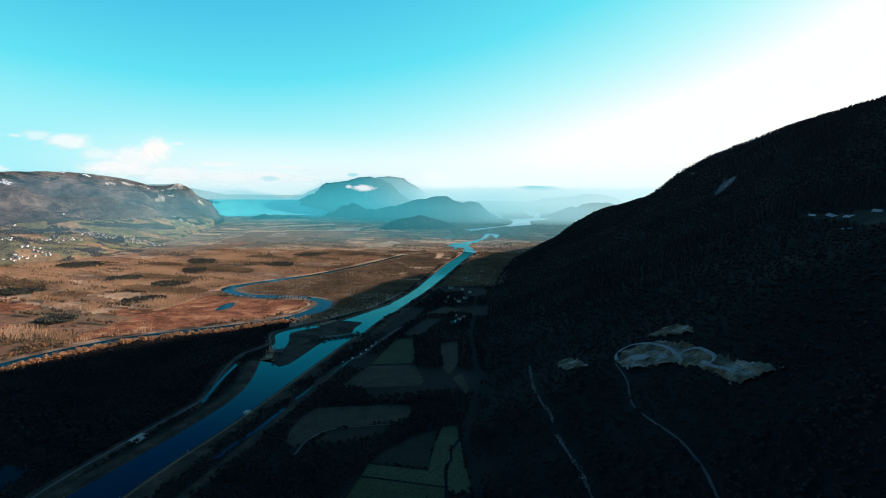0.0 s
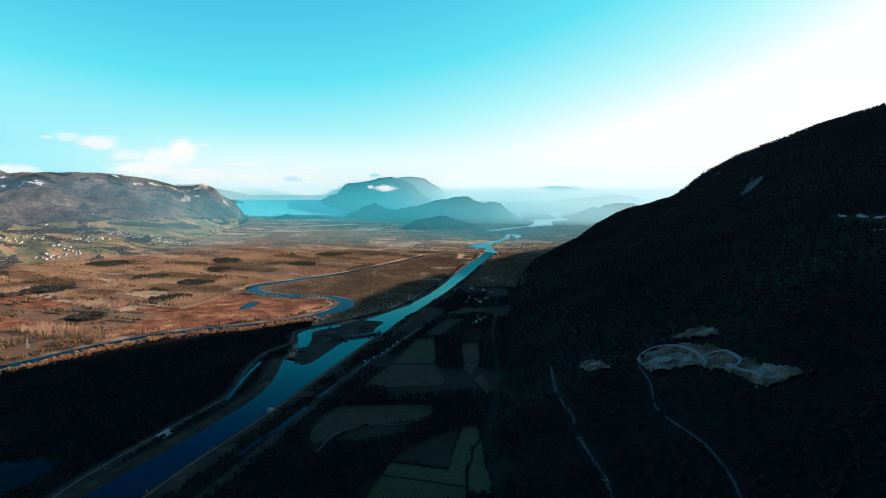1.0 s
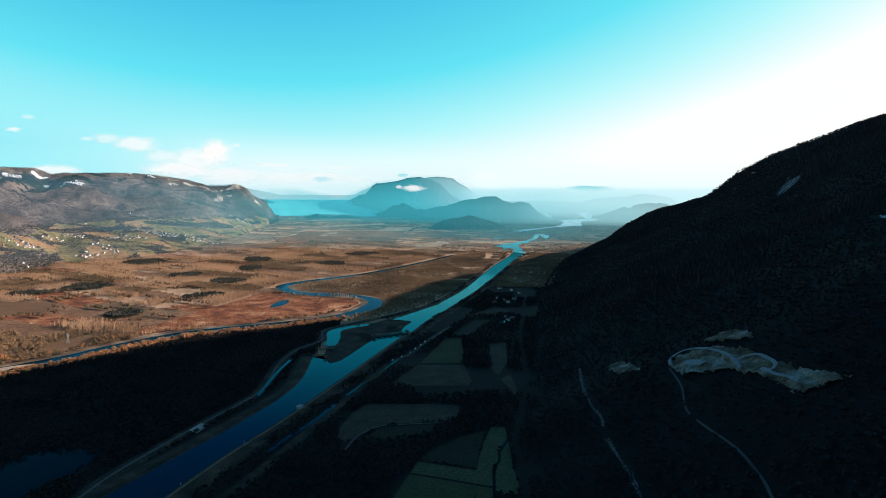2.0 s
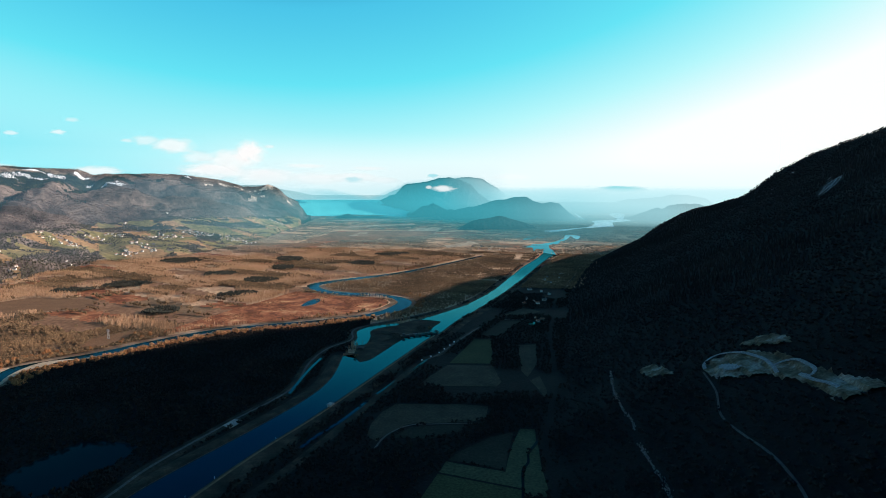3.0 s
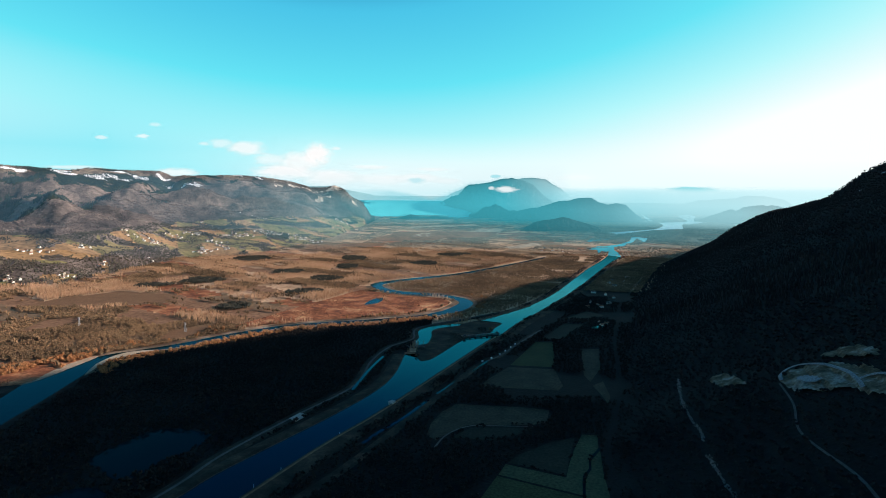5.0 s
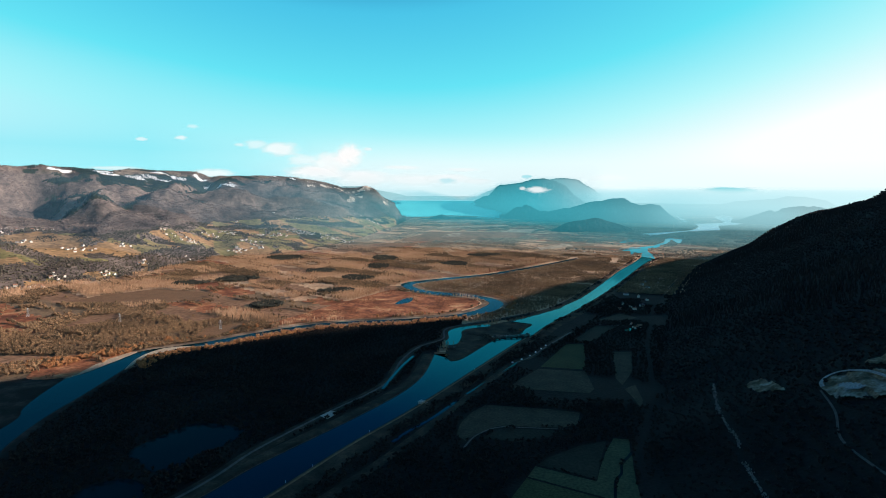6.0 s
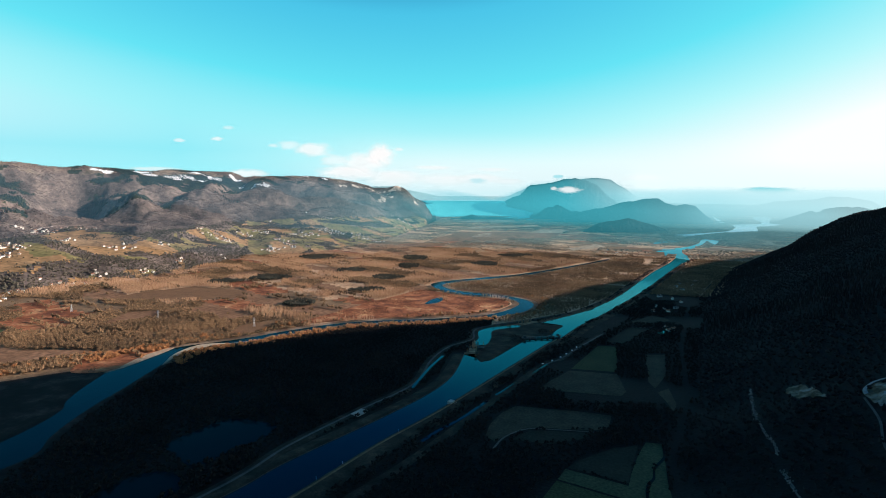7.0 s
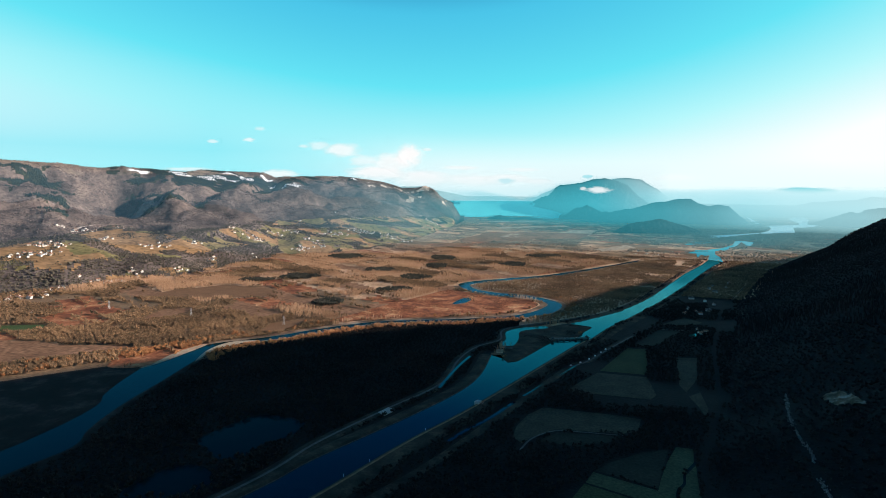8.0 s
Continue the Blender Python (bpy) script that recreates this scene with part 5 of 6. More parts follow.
# ---------------------------------------------------------------- sky haze and clouds


def glow_material(name, colour, low, high, alpha, foot=None, fade=None):
    """A glow that stands for the bright hazy air at the horizon, thinning upwards."""
    m = bpy.data.materials.new(name)
    m.use_nodes = True
    n, l = m.node_tree.nodes, m.node_tree.links
    n.remove(n["Principled BSDF"])
    at, sep, span = n.new("ShaderNodeTexCoord"), n.new("ShaderNodeSeparateXYZ"), n.new("ShaderNodeMapRange")
    l.new(at.outputs["Object"], sep.inputs[0])
    l.new(sep.outputs[2], span.inputs[0])
    span.interpolation_type = "SMOOTHSTEP"
    for k, val in enumerate((low, high, alpha, 0.0)):
        span.inputs[k + 1].default_value = val
    clear, glow, mix = n.new("ShaderNodeBsdfTransparent"), n.new("ShaderNodeEmission"), n.new("ShaderNodeMixShader")
    glow.inputs[0].default_value = (*colour, 1)
    if foot is not None:
        rise, both = n.new("ShaderNodeMapRange"), n.new("ShaderNodeMath")
        rise.interpolation_type = "SMOOTHSTEP"
        rise.inputs[1].default_value, rise.inputs[2].default_value = foot, foot + 70
        l.new(sep.outputs[2], rise.inputs[0])
        both.operation = "MULTIPLY"
        l.new(rise.outputs[0], both.inputs[0])
        l.new(span.outputs[0], both.inputs[1])
        span = both
    if fade is not None:
        turn, side, part_ = n.new("ShaderNodeMath"), n.new("ShaderNodeMapRange"), n.new("ShaderNodeMath")
        turn.operation, part_.operation = "ARCTAN2", "MULTIPLY"
        side.interpolation_type = "SMOOTHSTEP"
        flip = n.new("ShaderNodeMath")
        flip.operation = "MULTIPLY"
        flip.inputs[1].default_value = -1.0
        l.new(sep.outputs[0], flip.inputs[0])
        l.new(flip.outputs[0], turn.inputs[0])
        l.new(sep.outputs[1], turn.inputs[1])
        l.new(turn.outputs[0], side.inputs[0])
        side.inputs[1].default_value, side.inputs[2].default_value, side.inputs[3].default_value, side.inputs[4].default_value = radians(fade[0]), radians(fade[1]), 1.0, 0.0
        l.new(side.outputs[0], part_.inputs[0])
        l.new(span.outputs[0], part_.inputs[1])
        other, last = n.new("ShaderNodeMapRange"), n.new("ShaderNodeMath")
        other.interpolation_type, last.operation = "SMOOTHSTEP", "MULTIPLY"
        other.inputs[1].default_value, other.inputs[2].default_value = radians(fade[2]), radians(fade[3])
        l.new(turn.outputs[0], other.inputs[0])
        l.new(other.outputs[0], last.inputs[0])
        l.new(part_.outputs[0], last.inputs[1])
        span = last
    l.new(span.outputs[0], mix.inputs[0])
    l.new(clear.outputs[0], mix.inputs[1])
    l.new(glow.outputs[0], mix.inputs[2])
    l.new(mix.outputs[0], n["Material Output"].inputs[0])
    return m


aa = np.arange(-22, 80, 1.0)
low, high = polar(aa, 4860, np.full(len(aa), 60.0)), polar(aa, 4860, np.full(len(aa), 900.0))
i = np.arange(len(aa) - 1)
tagged(new("backdrop_haze", mesh_of("backdrop_haze", np.concatenate([low, high]), np.c_[i, i + 1, len(aa) + i + 1, len(aa) + i], glow_material("horizon_haze", (0.65, 0.675, 0.675), 380, 860, 0.96, None, (18, 46, -23, -22.5)), True)), "glowing sheet that stands for bright haze along the horizon", "haze", kind="structure")


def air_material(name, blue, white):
    """A glow that stands for haze: how dense and how white it is kept in the points of its sheet."""
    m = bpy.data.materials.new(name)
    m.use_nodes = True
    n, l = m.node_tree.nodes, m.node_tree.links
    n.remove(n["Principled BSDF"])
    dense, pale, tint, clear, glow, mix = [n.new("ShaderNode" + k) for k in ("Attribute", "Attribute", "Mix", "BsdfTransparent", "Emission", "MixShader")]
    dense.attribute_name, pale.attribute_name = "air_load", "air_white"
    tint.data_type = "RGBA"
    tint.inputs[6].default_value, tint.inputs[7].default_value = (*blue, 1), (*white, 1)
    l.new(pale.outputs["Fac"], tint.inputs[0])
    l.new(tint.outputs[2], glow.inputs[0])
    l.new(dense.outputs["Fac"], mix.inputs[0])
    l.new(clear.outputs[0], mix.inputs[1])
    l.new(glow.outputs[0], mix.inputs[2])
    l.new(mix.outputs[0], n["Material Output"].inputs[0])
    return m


M_HAZE_GLOW = air_material("valley_haze_glow", (0.045, 0.39, 0.475), (0.53, 0.67, 0.69))
M_SLOPE_HAZE_GLOW = air_material("slope_haze_glow", (0.10, 0.21, 0.29), (0.11, 0.31, 0.37))


def air(r, mat, aa, slopes, load, white, label):
    """A glowing sheet that stands for haze at r metres, folded like the land; load and white by azimuth and slope."""
    Aa, S = np.meshgrid(aa, slopes, indexing="ij")
    Rr = np.broadcast_to(np.asarray(r, float).reshape(-1, 1) if np.ndim(r) else r, Aa.shape)
    n, k = Aa.shape
    i, j = np.meshgrid(np.arange(n - 1), np.arange(k - 1), indexing="ij")
    i, j = i.ravel(), j.ravel()
    f, dense = np.c_[i * k + j, (i + 1) * k + j, (i + 1) * k + j + 1, i * k + j + 1], load(Aa, S)
    f = f[dense.ravel()[f].max(1) > 0.001]
    me = mesh_of("backdrop_mist", polar(Aa.ravel(), Rr.ravel(), EYE_H + (Rr * S).ravel() / 1000), f, mat, True)
    for key, value in (("air_load", dense), ("air_white", white(Aa, S))):
        me.attributes.new(key, "FLOAT", "POINT").data.foreach_set("value", np.broadcast_to(value, Aa.shape).ravel().astype(np.float32))
    tagged(new("backdrop_mist", me), label, "mist", kind="structure")


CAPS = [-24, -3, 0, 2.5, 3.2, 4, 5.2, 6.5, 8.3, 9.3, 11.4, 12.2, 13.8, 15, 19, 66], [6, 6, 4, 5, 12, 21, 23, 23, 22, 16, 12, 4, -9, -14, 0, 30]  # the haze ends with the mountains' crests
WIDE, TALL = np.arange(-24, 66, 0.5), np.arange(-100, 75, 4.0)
# Haze drawn as emissive sheets in front of the far hills.
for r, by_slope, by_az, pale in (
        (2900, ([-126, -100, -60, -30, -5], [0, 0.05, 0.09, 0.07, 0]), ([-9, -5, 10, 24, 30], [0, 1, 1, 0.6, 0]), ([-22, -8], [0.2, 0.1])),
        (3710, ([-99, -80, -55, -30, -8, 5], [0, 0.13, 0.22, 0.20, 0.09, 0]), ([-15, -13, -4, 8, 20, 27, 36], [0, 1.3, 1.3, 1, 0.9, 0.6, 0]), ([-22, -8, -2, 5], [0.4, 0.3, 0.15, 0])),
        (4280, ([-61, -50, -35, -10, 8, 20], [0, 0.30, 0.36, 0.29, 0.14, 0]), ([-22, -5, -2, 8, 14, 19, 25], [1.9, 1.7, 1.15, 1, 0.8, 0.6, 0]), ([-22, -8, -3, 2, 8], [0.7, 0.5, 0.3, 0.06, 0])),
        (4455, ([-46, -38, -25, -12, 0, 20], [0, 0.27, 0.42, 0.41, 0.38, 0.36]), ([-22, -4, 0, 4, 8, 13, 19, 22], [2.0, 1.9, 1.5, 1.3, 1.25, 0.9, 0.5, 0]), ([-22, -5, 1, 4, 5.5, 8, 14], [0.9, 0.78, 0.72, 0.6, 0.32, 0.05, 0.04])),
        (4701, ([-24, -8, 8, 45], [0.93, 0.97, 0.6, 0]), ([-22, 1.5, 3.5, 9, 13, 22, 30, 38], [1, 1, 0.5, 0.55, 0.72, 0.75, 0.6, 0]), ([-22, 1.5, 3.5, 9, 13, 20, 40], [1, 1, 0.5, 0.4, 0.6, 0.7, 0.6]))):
    air(r, M_HAZE_GLOW, WIDE, TALL, lambda a, q: np.clip(np.interp(q, *by_slope) * np.interp(a, *by_az) * (1 if r > 4700 else np.clip((np.interp(a, *CAPS) - q) / 7, 0, 1)), 0, 0.95), lambda a, q: np.interp(a, *pale), "glowing sheet that stands for pale blue haze between the far hills")
# Glowing sheet added to turn the too white low sky turquoise.
air(4850, air_material("low_sky_tint", (0.08, 0.52, 0.61), (0.4, 0.66, 0.68)), np.arange(26, 82, 1.0), np.arange(-20, 190, 6.0), lambda a, q: np.interp(a, [26, 44, 82], [0, 0.85, 0.97]) * np.interp(q, [-20, 60, 186], [1, 0.8, 0]), lambda a, q: np.interp(q, [20, 60], [0.5, 0]), "added glowing sheet that tints the low sky over the mountain crest")
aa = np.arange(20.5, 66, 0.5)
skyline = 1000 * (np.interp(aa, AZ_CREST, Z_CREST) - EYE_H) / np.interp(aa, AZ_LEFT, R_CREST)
# Emissive sheets lay a haze tint over the long mountain.
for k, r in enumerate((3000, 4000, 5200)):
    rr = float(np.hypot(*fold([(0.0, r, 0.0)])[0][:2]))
    air(rr, M_SLOPE_HAZE_GLOW, aa, np.arange(-110, 60, 3.0),
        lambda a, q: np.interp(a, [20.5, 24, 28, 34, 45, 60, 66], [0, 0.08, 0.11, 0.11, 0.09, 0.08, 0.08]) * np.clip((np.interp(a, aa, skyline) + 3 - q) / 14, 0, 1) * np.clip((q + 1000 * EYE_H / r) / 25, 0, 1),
        lambda a, q: np.interp(a, [21, 25, 32, 44], [1, 0.7, 0.3, 0]), "glowing sheet that stands for thin blue haze before the long mountain side")


def cloud_material(seed, dense, tint):
    m = bpy.data.materials.new("cloud")
    m.use_nodes = True
    n, l = m.node_tree.nodes, m.node_tree.links
    n.remove(n["Principled BSDF"])
    at, ball, noise_, add, span = [n.new("ShaderNode" + k) for k in ("TexCoord", "TexGradient", "TexNoise", "Math", "MapRange")]
    ball.gradient_type = "SPHERICAL"
    noise_.noise_dimensions = "4D"
    noise_.inputs["W"].default_value, noise_.inputs["Scale"].default_value, noise_.inputs["Detail"].default_value, noise_.inputs["Roughness"].default_value = seed, 2.1, 10.0, 0.68
    l.new(at.outputs["Object"], ball.inputs[0])
    l.new(at.outputs["Object"], noise_.inputs["Vector"])
    add.operation = "MULTIPLY_ADD"
    l.new(ball.outputs[1], add.inputs[0])
    add.inputs[1].default_value = 0.9
    l.new(noise_.outputs[0], add.inputs[2])
    span.interpolation_type = "SMOOTHSTEP"
    for k, val in enumerate((0.70, 1.18, 0.0, dense)):
        span.inputs[k + 1].default_value = val
    l.new(add.outputs[0], span.inputs[0])
    # nothing is left at the rim
    edge, rim = n.new("ShaderNodeMapRange"), n.new("ShaderNodeMath")
    edge.inputs[1].default_value, edge.inputs[2].default_value = 0.02, 0.3
    l.new(ball.outputs[1], edge.inputs[0])
    rim.operation = "MULTIPLY"
    l.new(edge.outputs[0], rim.inputs[0])
    l.new(span.outputs[0], rim.inputs[1])
    clear, glow, mix = n.new("ShaderNodeBsdfTransparent"), n.new("ShaderNodeEmission"), n.new("ShaderNodeMixShader")
    glow.inputs[0].default_value = (*tint, 1)
    l.new(rim.outputs[0], mix.inputs[0])
    l.new(clear.outputs[0], mix.inputs[1])
    l.new(glow.outputs[0], mix.inputs[2])
    l.new(mix.outputs[0], n["Material Output"].inputs[0])
    return m


def cloud(azimuth, slope, wide, tall, seed, dense=0.9, r=4830, tint=(0.68, 0.65, 0.645), label="soft white cloud low over the far mountains"):
    """A cloud so far off that it is one with the sky: wide and tall in thousandths of its distance."""
    a = radians(azimuth)
    k = 9
    g = np.linspace(-1, 1, k)
    X, Z = np.meshgrid(g, g, indexing="ij")
    v = np.c_[X.ravel(), 0.06 * (X.ravel() ** 2 + Z.ravel() ** 2), Z.ravel()]
    i, j = np.meshgrid(np.arange(k - 1), np.arange(k - 1), indexing="ij")
    i, j = i.ravel(), j.ravel()
    ob = new("cloud", mesh_of("cloud", v, np.c_[i * k + j, (i + 1) * k + j, (i + 1) * k + j + 1, i * k + j + 1], cloud_material(seed, dense, tint), True))
    ob.matrix_world = Matrix.LocRotScale((-r * math.sin(a), r * math.cos(a), EYE_H + r * slope / 1000), Euler((0, 0, a)), (r * wide / 1000, r * 0.02, r * tall / 1000))
    return tagged(ob, label, "cloud", kind="structure")


# cumulus over the mountain, the bank of cloud behind its crest, and thin streaks towards the sun
cloud(32.4, 63, 48, 19, 1.3, 0.7)
cloud(34.6, 69, 30, 12, 2.1, 0.45)
cloud(26.0, 55, 38, 30, 3.7, 0.9)
cloud(27.6, 42, 56, 26, 4.2, 0.7)
cloud(30.4, 46, 40, 16, 20.3, 0.5)
cloud(40.9, 76, 15, 5, 10.4, 0.6)
cloud(44.0, 71.5, 13, 5, 11.2, 0.5)
cloud(39.9, 94, 14, 5, 12.9, 0.35)
cloud(24.2, 66, 12, 5, 21.1, 0.5)
cloud(36.0, 68, 14, 5, 22.6, 0.4)
cloud(29.0, 25, 80, 20, 6.1, 0.95)
cloud(24.8, 18, 80, 22, 5.5, 0.95)
cloud(20.2, 15, 80, 15, 7.9, 0.9)
cloud(16.5, 17, 80, 13, 8.4, 0.85)
cloud(13.5, 13, 40, 8, 23.3, 0.7)
cloud(38.3, 22, 54, 11, 24.8, 0.7)
cloud(46.0, 27, 60, 5, 25.1, 0.5)
cloud(21.0, 36, 50, 6, 26.4, 0.55)
cloud(15.0, 33, 50, 5, 27.9, 0.45)
cloud(2.0, -4, 52, 12, 13.3, 0.9, 4810)
cloud(1.0, 20, 50, 10, 28.2, 0.5)
cloud(-30.0, 148, 40, 12, 15.1, 0.4)
cloud(-36.0, 175, 30, 10, 16.7, 0.4)
cloud(7.7, 0, 30, 9, 17.2, 1.0, 4440, label="small white cloud resting on the wooded mountain")
cloud(9.2, 2, 9, 5, 29.2, 0.8, 4440, label="small white cloud resting on the wooded mountain")
cloud(16.5, 14, 26, 8, 30.5, 0.5, 4780, (0.10, 0.44, 0.52), "blue-grey cloud bank behind the lake")
cloud(8.8, 22, 16, 5, 31.5, 0.7, 4780, (0.14, 0.46, 0.53), "grey-blue cloud cap over the mountain")
cloud(-9.2, 2, 60, 8, 19.5, 0.9, 4690, (0.10, 0.42, 0.47), "thin grey-blue cloud bank over the horizon")

# ---------------------------------------------------------------- houses


def solid(name, pieces, mat, smooth=False):
    """A mesh of boxes (x0, y0, z0, x1, y1, z1) and of loose (verts, faces) pairs."""
    bm = bmesh.new()
    for q in pieces:
        if len(q) == 6:
            x0, y0, z0, x1, y1, z1 = q
            vs = [bm.verts.new(c) for c in ((x0, y0, z0), (x1, y0, z0), (x1, y1, z0), (x0, y1, z0), (x0, y0, z1), (x1, y0, z1), (x1, y1, z1), (x0, y1, z1))]
            for f in ((3, 2, 1, 0), (4, 5, 6, 7), (0, 1, 5, 4), (1, 2, 6, 5), (2, 3, 7, 6), (3, 0, 4, 7)):
                bm.faces.new([vs[k] for k in f])
        else:
            vs = [bm.verts.new(c) for c in q[0]]
            for f in q[1]:
                bm.faces.new([vs[k] for k in f])
    me = bpy.data.meshes.new(name)
    bm.to_mesh(me)
    bm.free()
    me.materials.append(mat)
    return me


def gable(w, d, h, rise):
    """Walls with pointed gables, w along the ridge."""
    v = [(-w, -d, -2), (w, -d, -2), (w, d, -2), (-w, d, -2), (-w, -d, h), (w, -d, h), (w, d, h), (-w, d, h), (-w, 0, h + rise), (w, 0, h + rise)]
    return v, [(3, 2, 1, 0), (0, 1, 5, 4), (2, 3, 7, 6), (1, 2, 6, 9, 5), (3, 0, 4, 8, 7), (4, 5, 9, 8), (6, 7, 8, 9)]


def pitched(w, d, h, rise, over=0.6, thick=0.25):
    e = rise * over / d
    v = []
    for k in (0, thick):
        v += [(-w - over, -d - over, h - e + k), (w + over, -d - over, h - e + k), (w + over, 0, h + rise + 0.05 + k), (-w - over, 0, h + rise + 0.05 + k), (w + over, d + over, h - e + k), (-w - over, d + over, h - e + k)]
    return v, [(0, 3, 2, 1), (3, 5, 4, 2), (6, 7, 8, 9), (9, 8, 10, 11), (0, 1, 7, 6), (5, 11, 10, 4), (1, 2, 8, 7), (2, 4, 10, 8), (0, 6, 9, 3), (3, 9, 11, 5)]


def house(w, d, h, rise, wall_mat, roof_mat, label):
    base = tagged(new("house"), label, "house", "village houses")
    part("wall", solid("wall", [gable(w, d, h, rise)], wall_mat), base)
    roof = part("roof", solid("roof", [pitched(w, d, h, rise)], roof_mat), base)
    part("chimney", solid("chimney", [(w * 0.4, 0.4, h + rise * 0.4, w * 0.4 + 0.9, 1.3, h + rise + 1.2)], wall_mat), roof)
    pane = solid("window", [(-0.55, -0.06, 0, 0.55, 0.06, 1.3)], M_PANE)
    for k in (-0.55, 0.0, 0.55):
        for side in (-1, 1):
            ob = part("window", pane, base)
            ob.matrix_world = pose(k * w, side * (d + 0.03), h * 0.45)
    door = part("door", solid("door", [(-0.5, -0.06, 0, 0.5, 0.06, 2.1)], M_BARK), base)
    door.matrix_world = pose(w * 0.27, -d - 0.03, 0)
    return base


HOUSES = [
    house(6.5, 4.5, 5.5, 2.6, M_RENDER, M_TILE, "white rendered village house with a clay tile roof"),
    house(8.5, 5.0, 5.0, 3.0, M_RENDER, M_SLATE, "long pale farmhouse with a grey tile roof"),
    house(5.5, 4.5, 3.6, 2.2, M_RENDER, M_TILE, "small white bungalow with a clay tile roof"),
    house(7.0, 5.5, 6.5, 3.2, M_STONE, M_TILE, "tall stone village house with a clay tile roof"),
]
placed = []


def put_house(x, y, k):
    r = math.hypot(x, y)
    if any(math.hypot(x - a, y - b) < 14 for a, b in placed):
        return
    placed.append((x, y))
    p = fold([(x, y, float(land([x], [y])[0]) + 0.4)])[0]
    size = (R0 + (r - R0) * RL / (r - R0 + RL)) / r if r > R0 else 1.0
    m = pose(*p, 0, 0, random.choice((0, 20, 90, 110, 65, 160)) + random.uniform(-8, 8))
    h = HOUSES[k]
    if h.get("used"):
        h = copy_thing(h, m)
    else:
        h.matrix_basis = m
        h["used"] = 1
    h.scale = (0.92 * size,) * 3


TERRACE_HAMLETS = [  # centre, spread along and across, turn, houses
    (-1956, 1180, 71, 50, 59, 24), (-2391, 1502, 88, 44, 58, 16), (-2484, 1640, 81, 56, 56, 22), (-2741, 1939, 78, 44, 55, 18), (-2722, 2140, 67, 29, 52, 12),
    (-2467, 1872, 36, 29, 53, 5), (-2246, 1958, 58, 38, 49, 12), (-2214, 2151, 42, 29, 46, 8), (-1956, 1813, 41, 41, 47, 10), (-2009, 2059, 22, 38, 44, 3),
    (-2000, 1524, 88, 32, 53, 10), (-2022, 1633, 36, 38, 51, 7), (-2009, 1326, 23, 29, 56, 3), (-1701, 1045, 8, 26, 58, 1),
]
VALLEY_VILLAGES = [
    (-2281, 2608, 81, 38, 41, 16), (-2332, 2909, 43, 32, 39, 6), (-2288, 3061, 59, 35, 37, 8), (-2090, 2904, 62, 38, 36, 10), (-1972, 2686, 45, 50, 36, 18),
    (-1946, 2812, 40, 50, 35, 10), (-2122, 3228, 105, 68, 33, 26), (-2028, 3466, 93, 74, 30, 34), (-1881, 3558, 94, 74, 28, 24), (-1750, 3541, 46, 32, 26, 10),
    (-2360, 3841, 87, 32, 32, 10), (-2495, 3385, 26, 26, 36, 4), (-2184, 4851, 165, 50, 24, 12), (-1998, 2313, 9, 26, 41, 2),
]
random.seed(5)
for cx, cy, along, across, turn, count in TERRACE_HAMLETS + VALLEY_VILLAGES:
    for _ in range(round(1.35 * count)):
        a, b, q = random.gauss(0, 0.5) * along, random.gauss(0, 0.5) * across, radians(turn)
        put_house(cx + a * math.cos(q) - b * math.sin(q), cy + a * math.sin(q) + b * math.cos(q), random.choice((0, 0, 1, 2, 2, 3)))
for x, y in ((48, 1578), (60, 1600), (40, 1620), (10, 1830), (40, 1870), (75, 1900), (52, 1835), (20, 1905), (95, 2010), (70, 2060), (30, 2090), (92, 2334), (107, 2396), (134, 2438), (151, 2389), (108, 2264), (167, 2497), (-255, 3483), (-194, 3482), (-132, 3450), (-250, 3621)):
    put_house(x, y, random.choice((0, 1, 2)))
for h in HOUSES:
    if "used" in h:
        del h["used"]
for o in scene.objects:
    if o.name.startswith("house") and "used" in o:
        del o["used"]

# ---------------------------------------------------------------- weir, sluice and small works


def weir():
    base = tagged(new("weir"), "low weir across the canal with piers, gates and a walkway", "weir")
    a, b = Vector((-283, 1356)), Vector((-206, 1407))
    d = b - a
    base.matrix_world = pose(a.x, a.y, 0, 0, 0, math.degrees(math.atan2(d.y, d.x)))
    n = d.length
    for k in range(7):
        p = part("pier", solid("pier", [(k * n / 6 - 1.2, -5, 0, k * n / 6 + 1.2, 5, 5.0)], M_EDGE), base)
    for k in range(6):
        part("gate", solid("gate", [(k * n / 6 + 1.3, -0.4, 0, (k + 1) * n / 6 - 1.3, 0.4, 3.0)], M_DARKSTEEL), base)
    deck = part("walkway", solid("walkway", [(-6, -2.0, 5.0, n + 6, 2.0, 5.7)], M_EDGE), base)
    part("railing", solid("railing", [(-6, -1.95, 6.6, n + 6, -1.85, 6.75), (-6, 1.85, 6.6, n + 6, 1.95, 6.75)] + [(q, s, 5.7, q + 0.1, s + 0.1, 6.6) for q in np.arange(-6, n + 6, 4.0) for s in (-1.95, 1.85)], M_STEEL), deck)
    for k, q in ((2.0, "hoist_cabin"), (n - 4, "hoist_cabin")):
        part(q, solid(q, [(k - 2.5, -2.4, 5.7, k + 2.5, 2.4, 9.5)], M_DARKSTEEL), base)


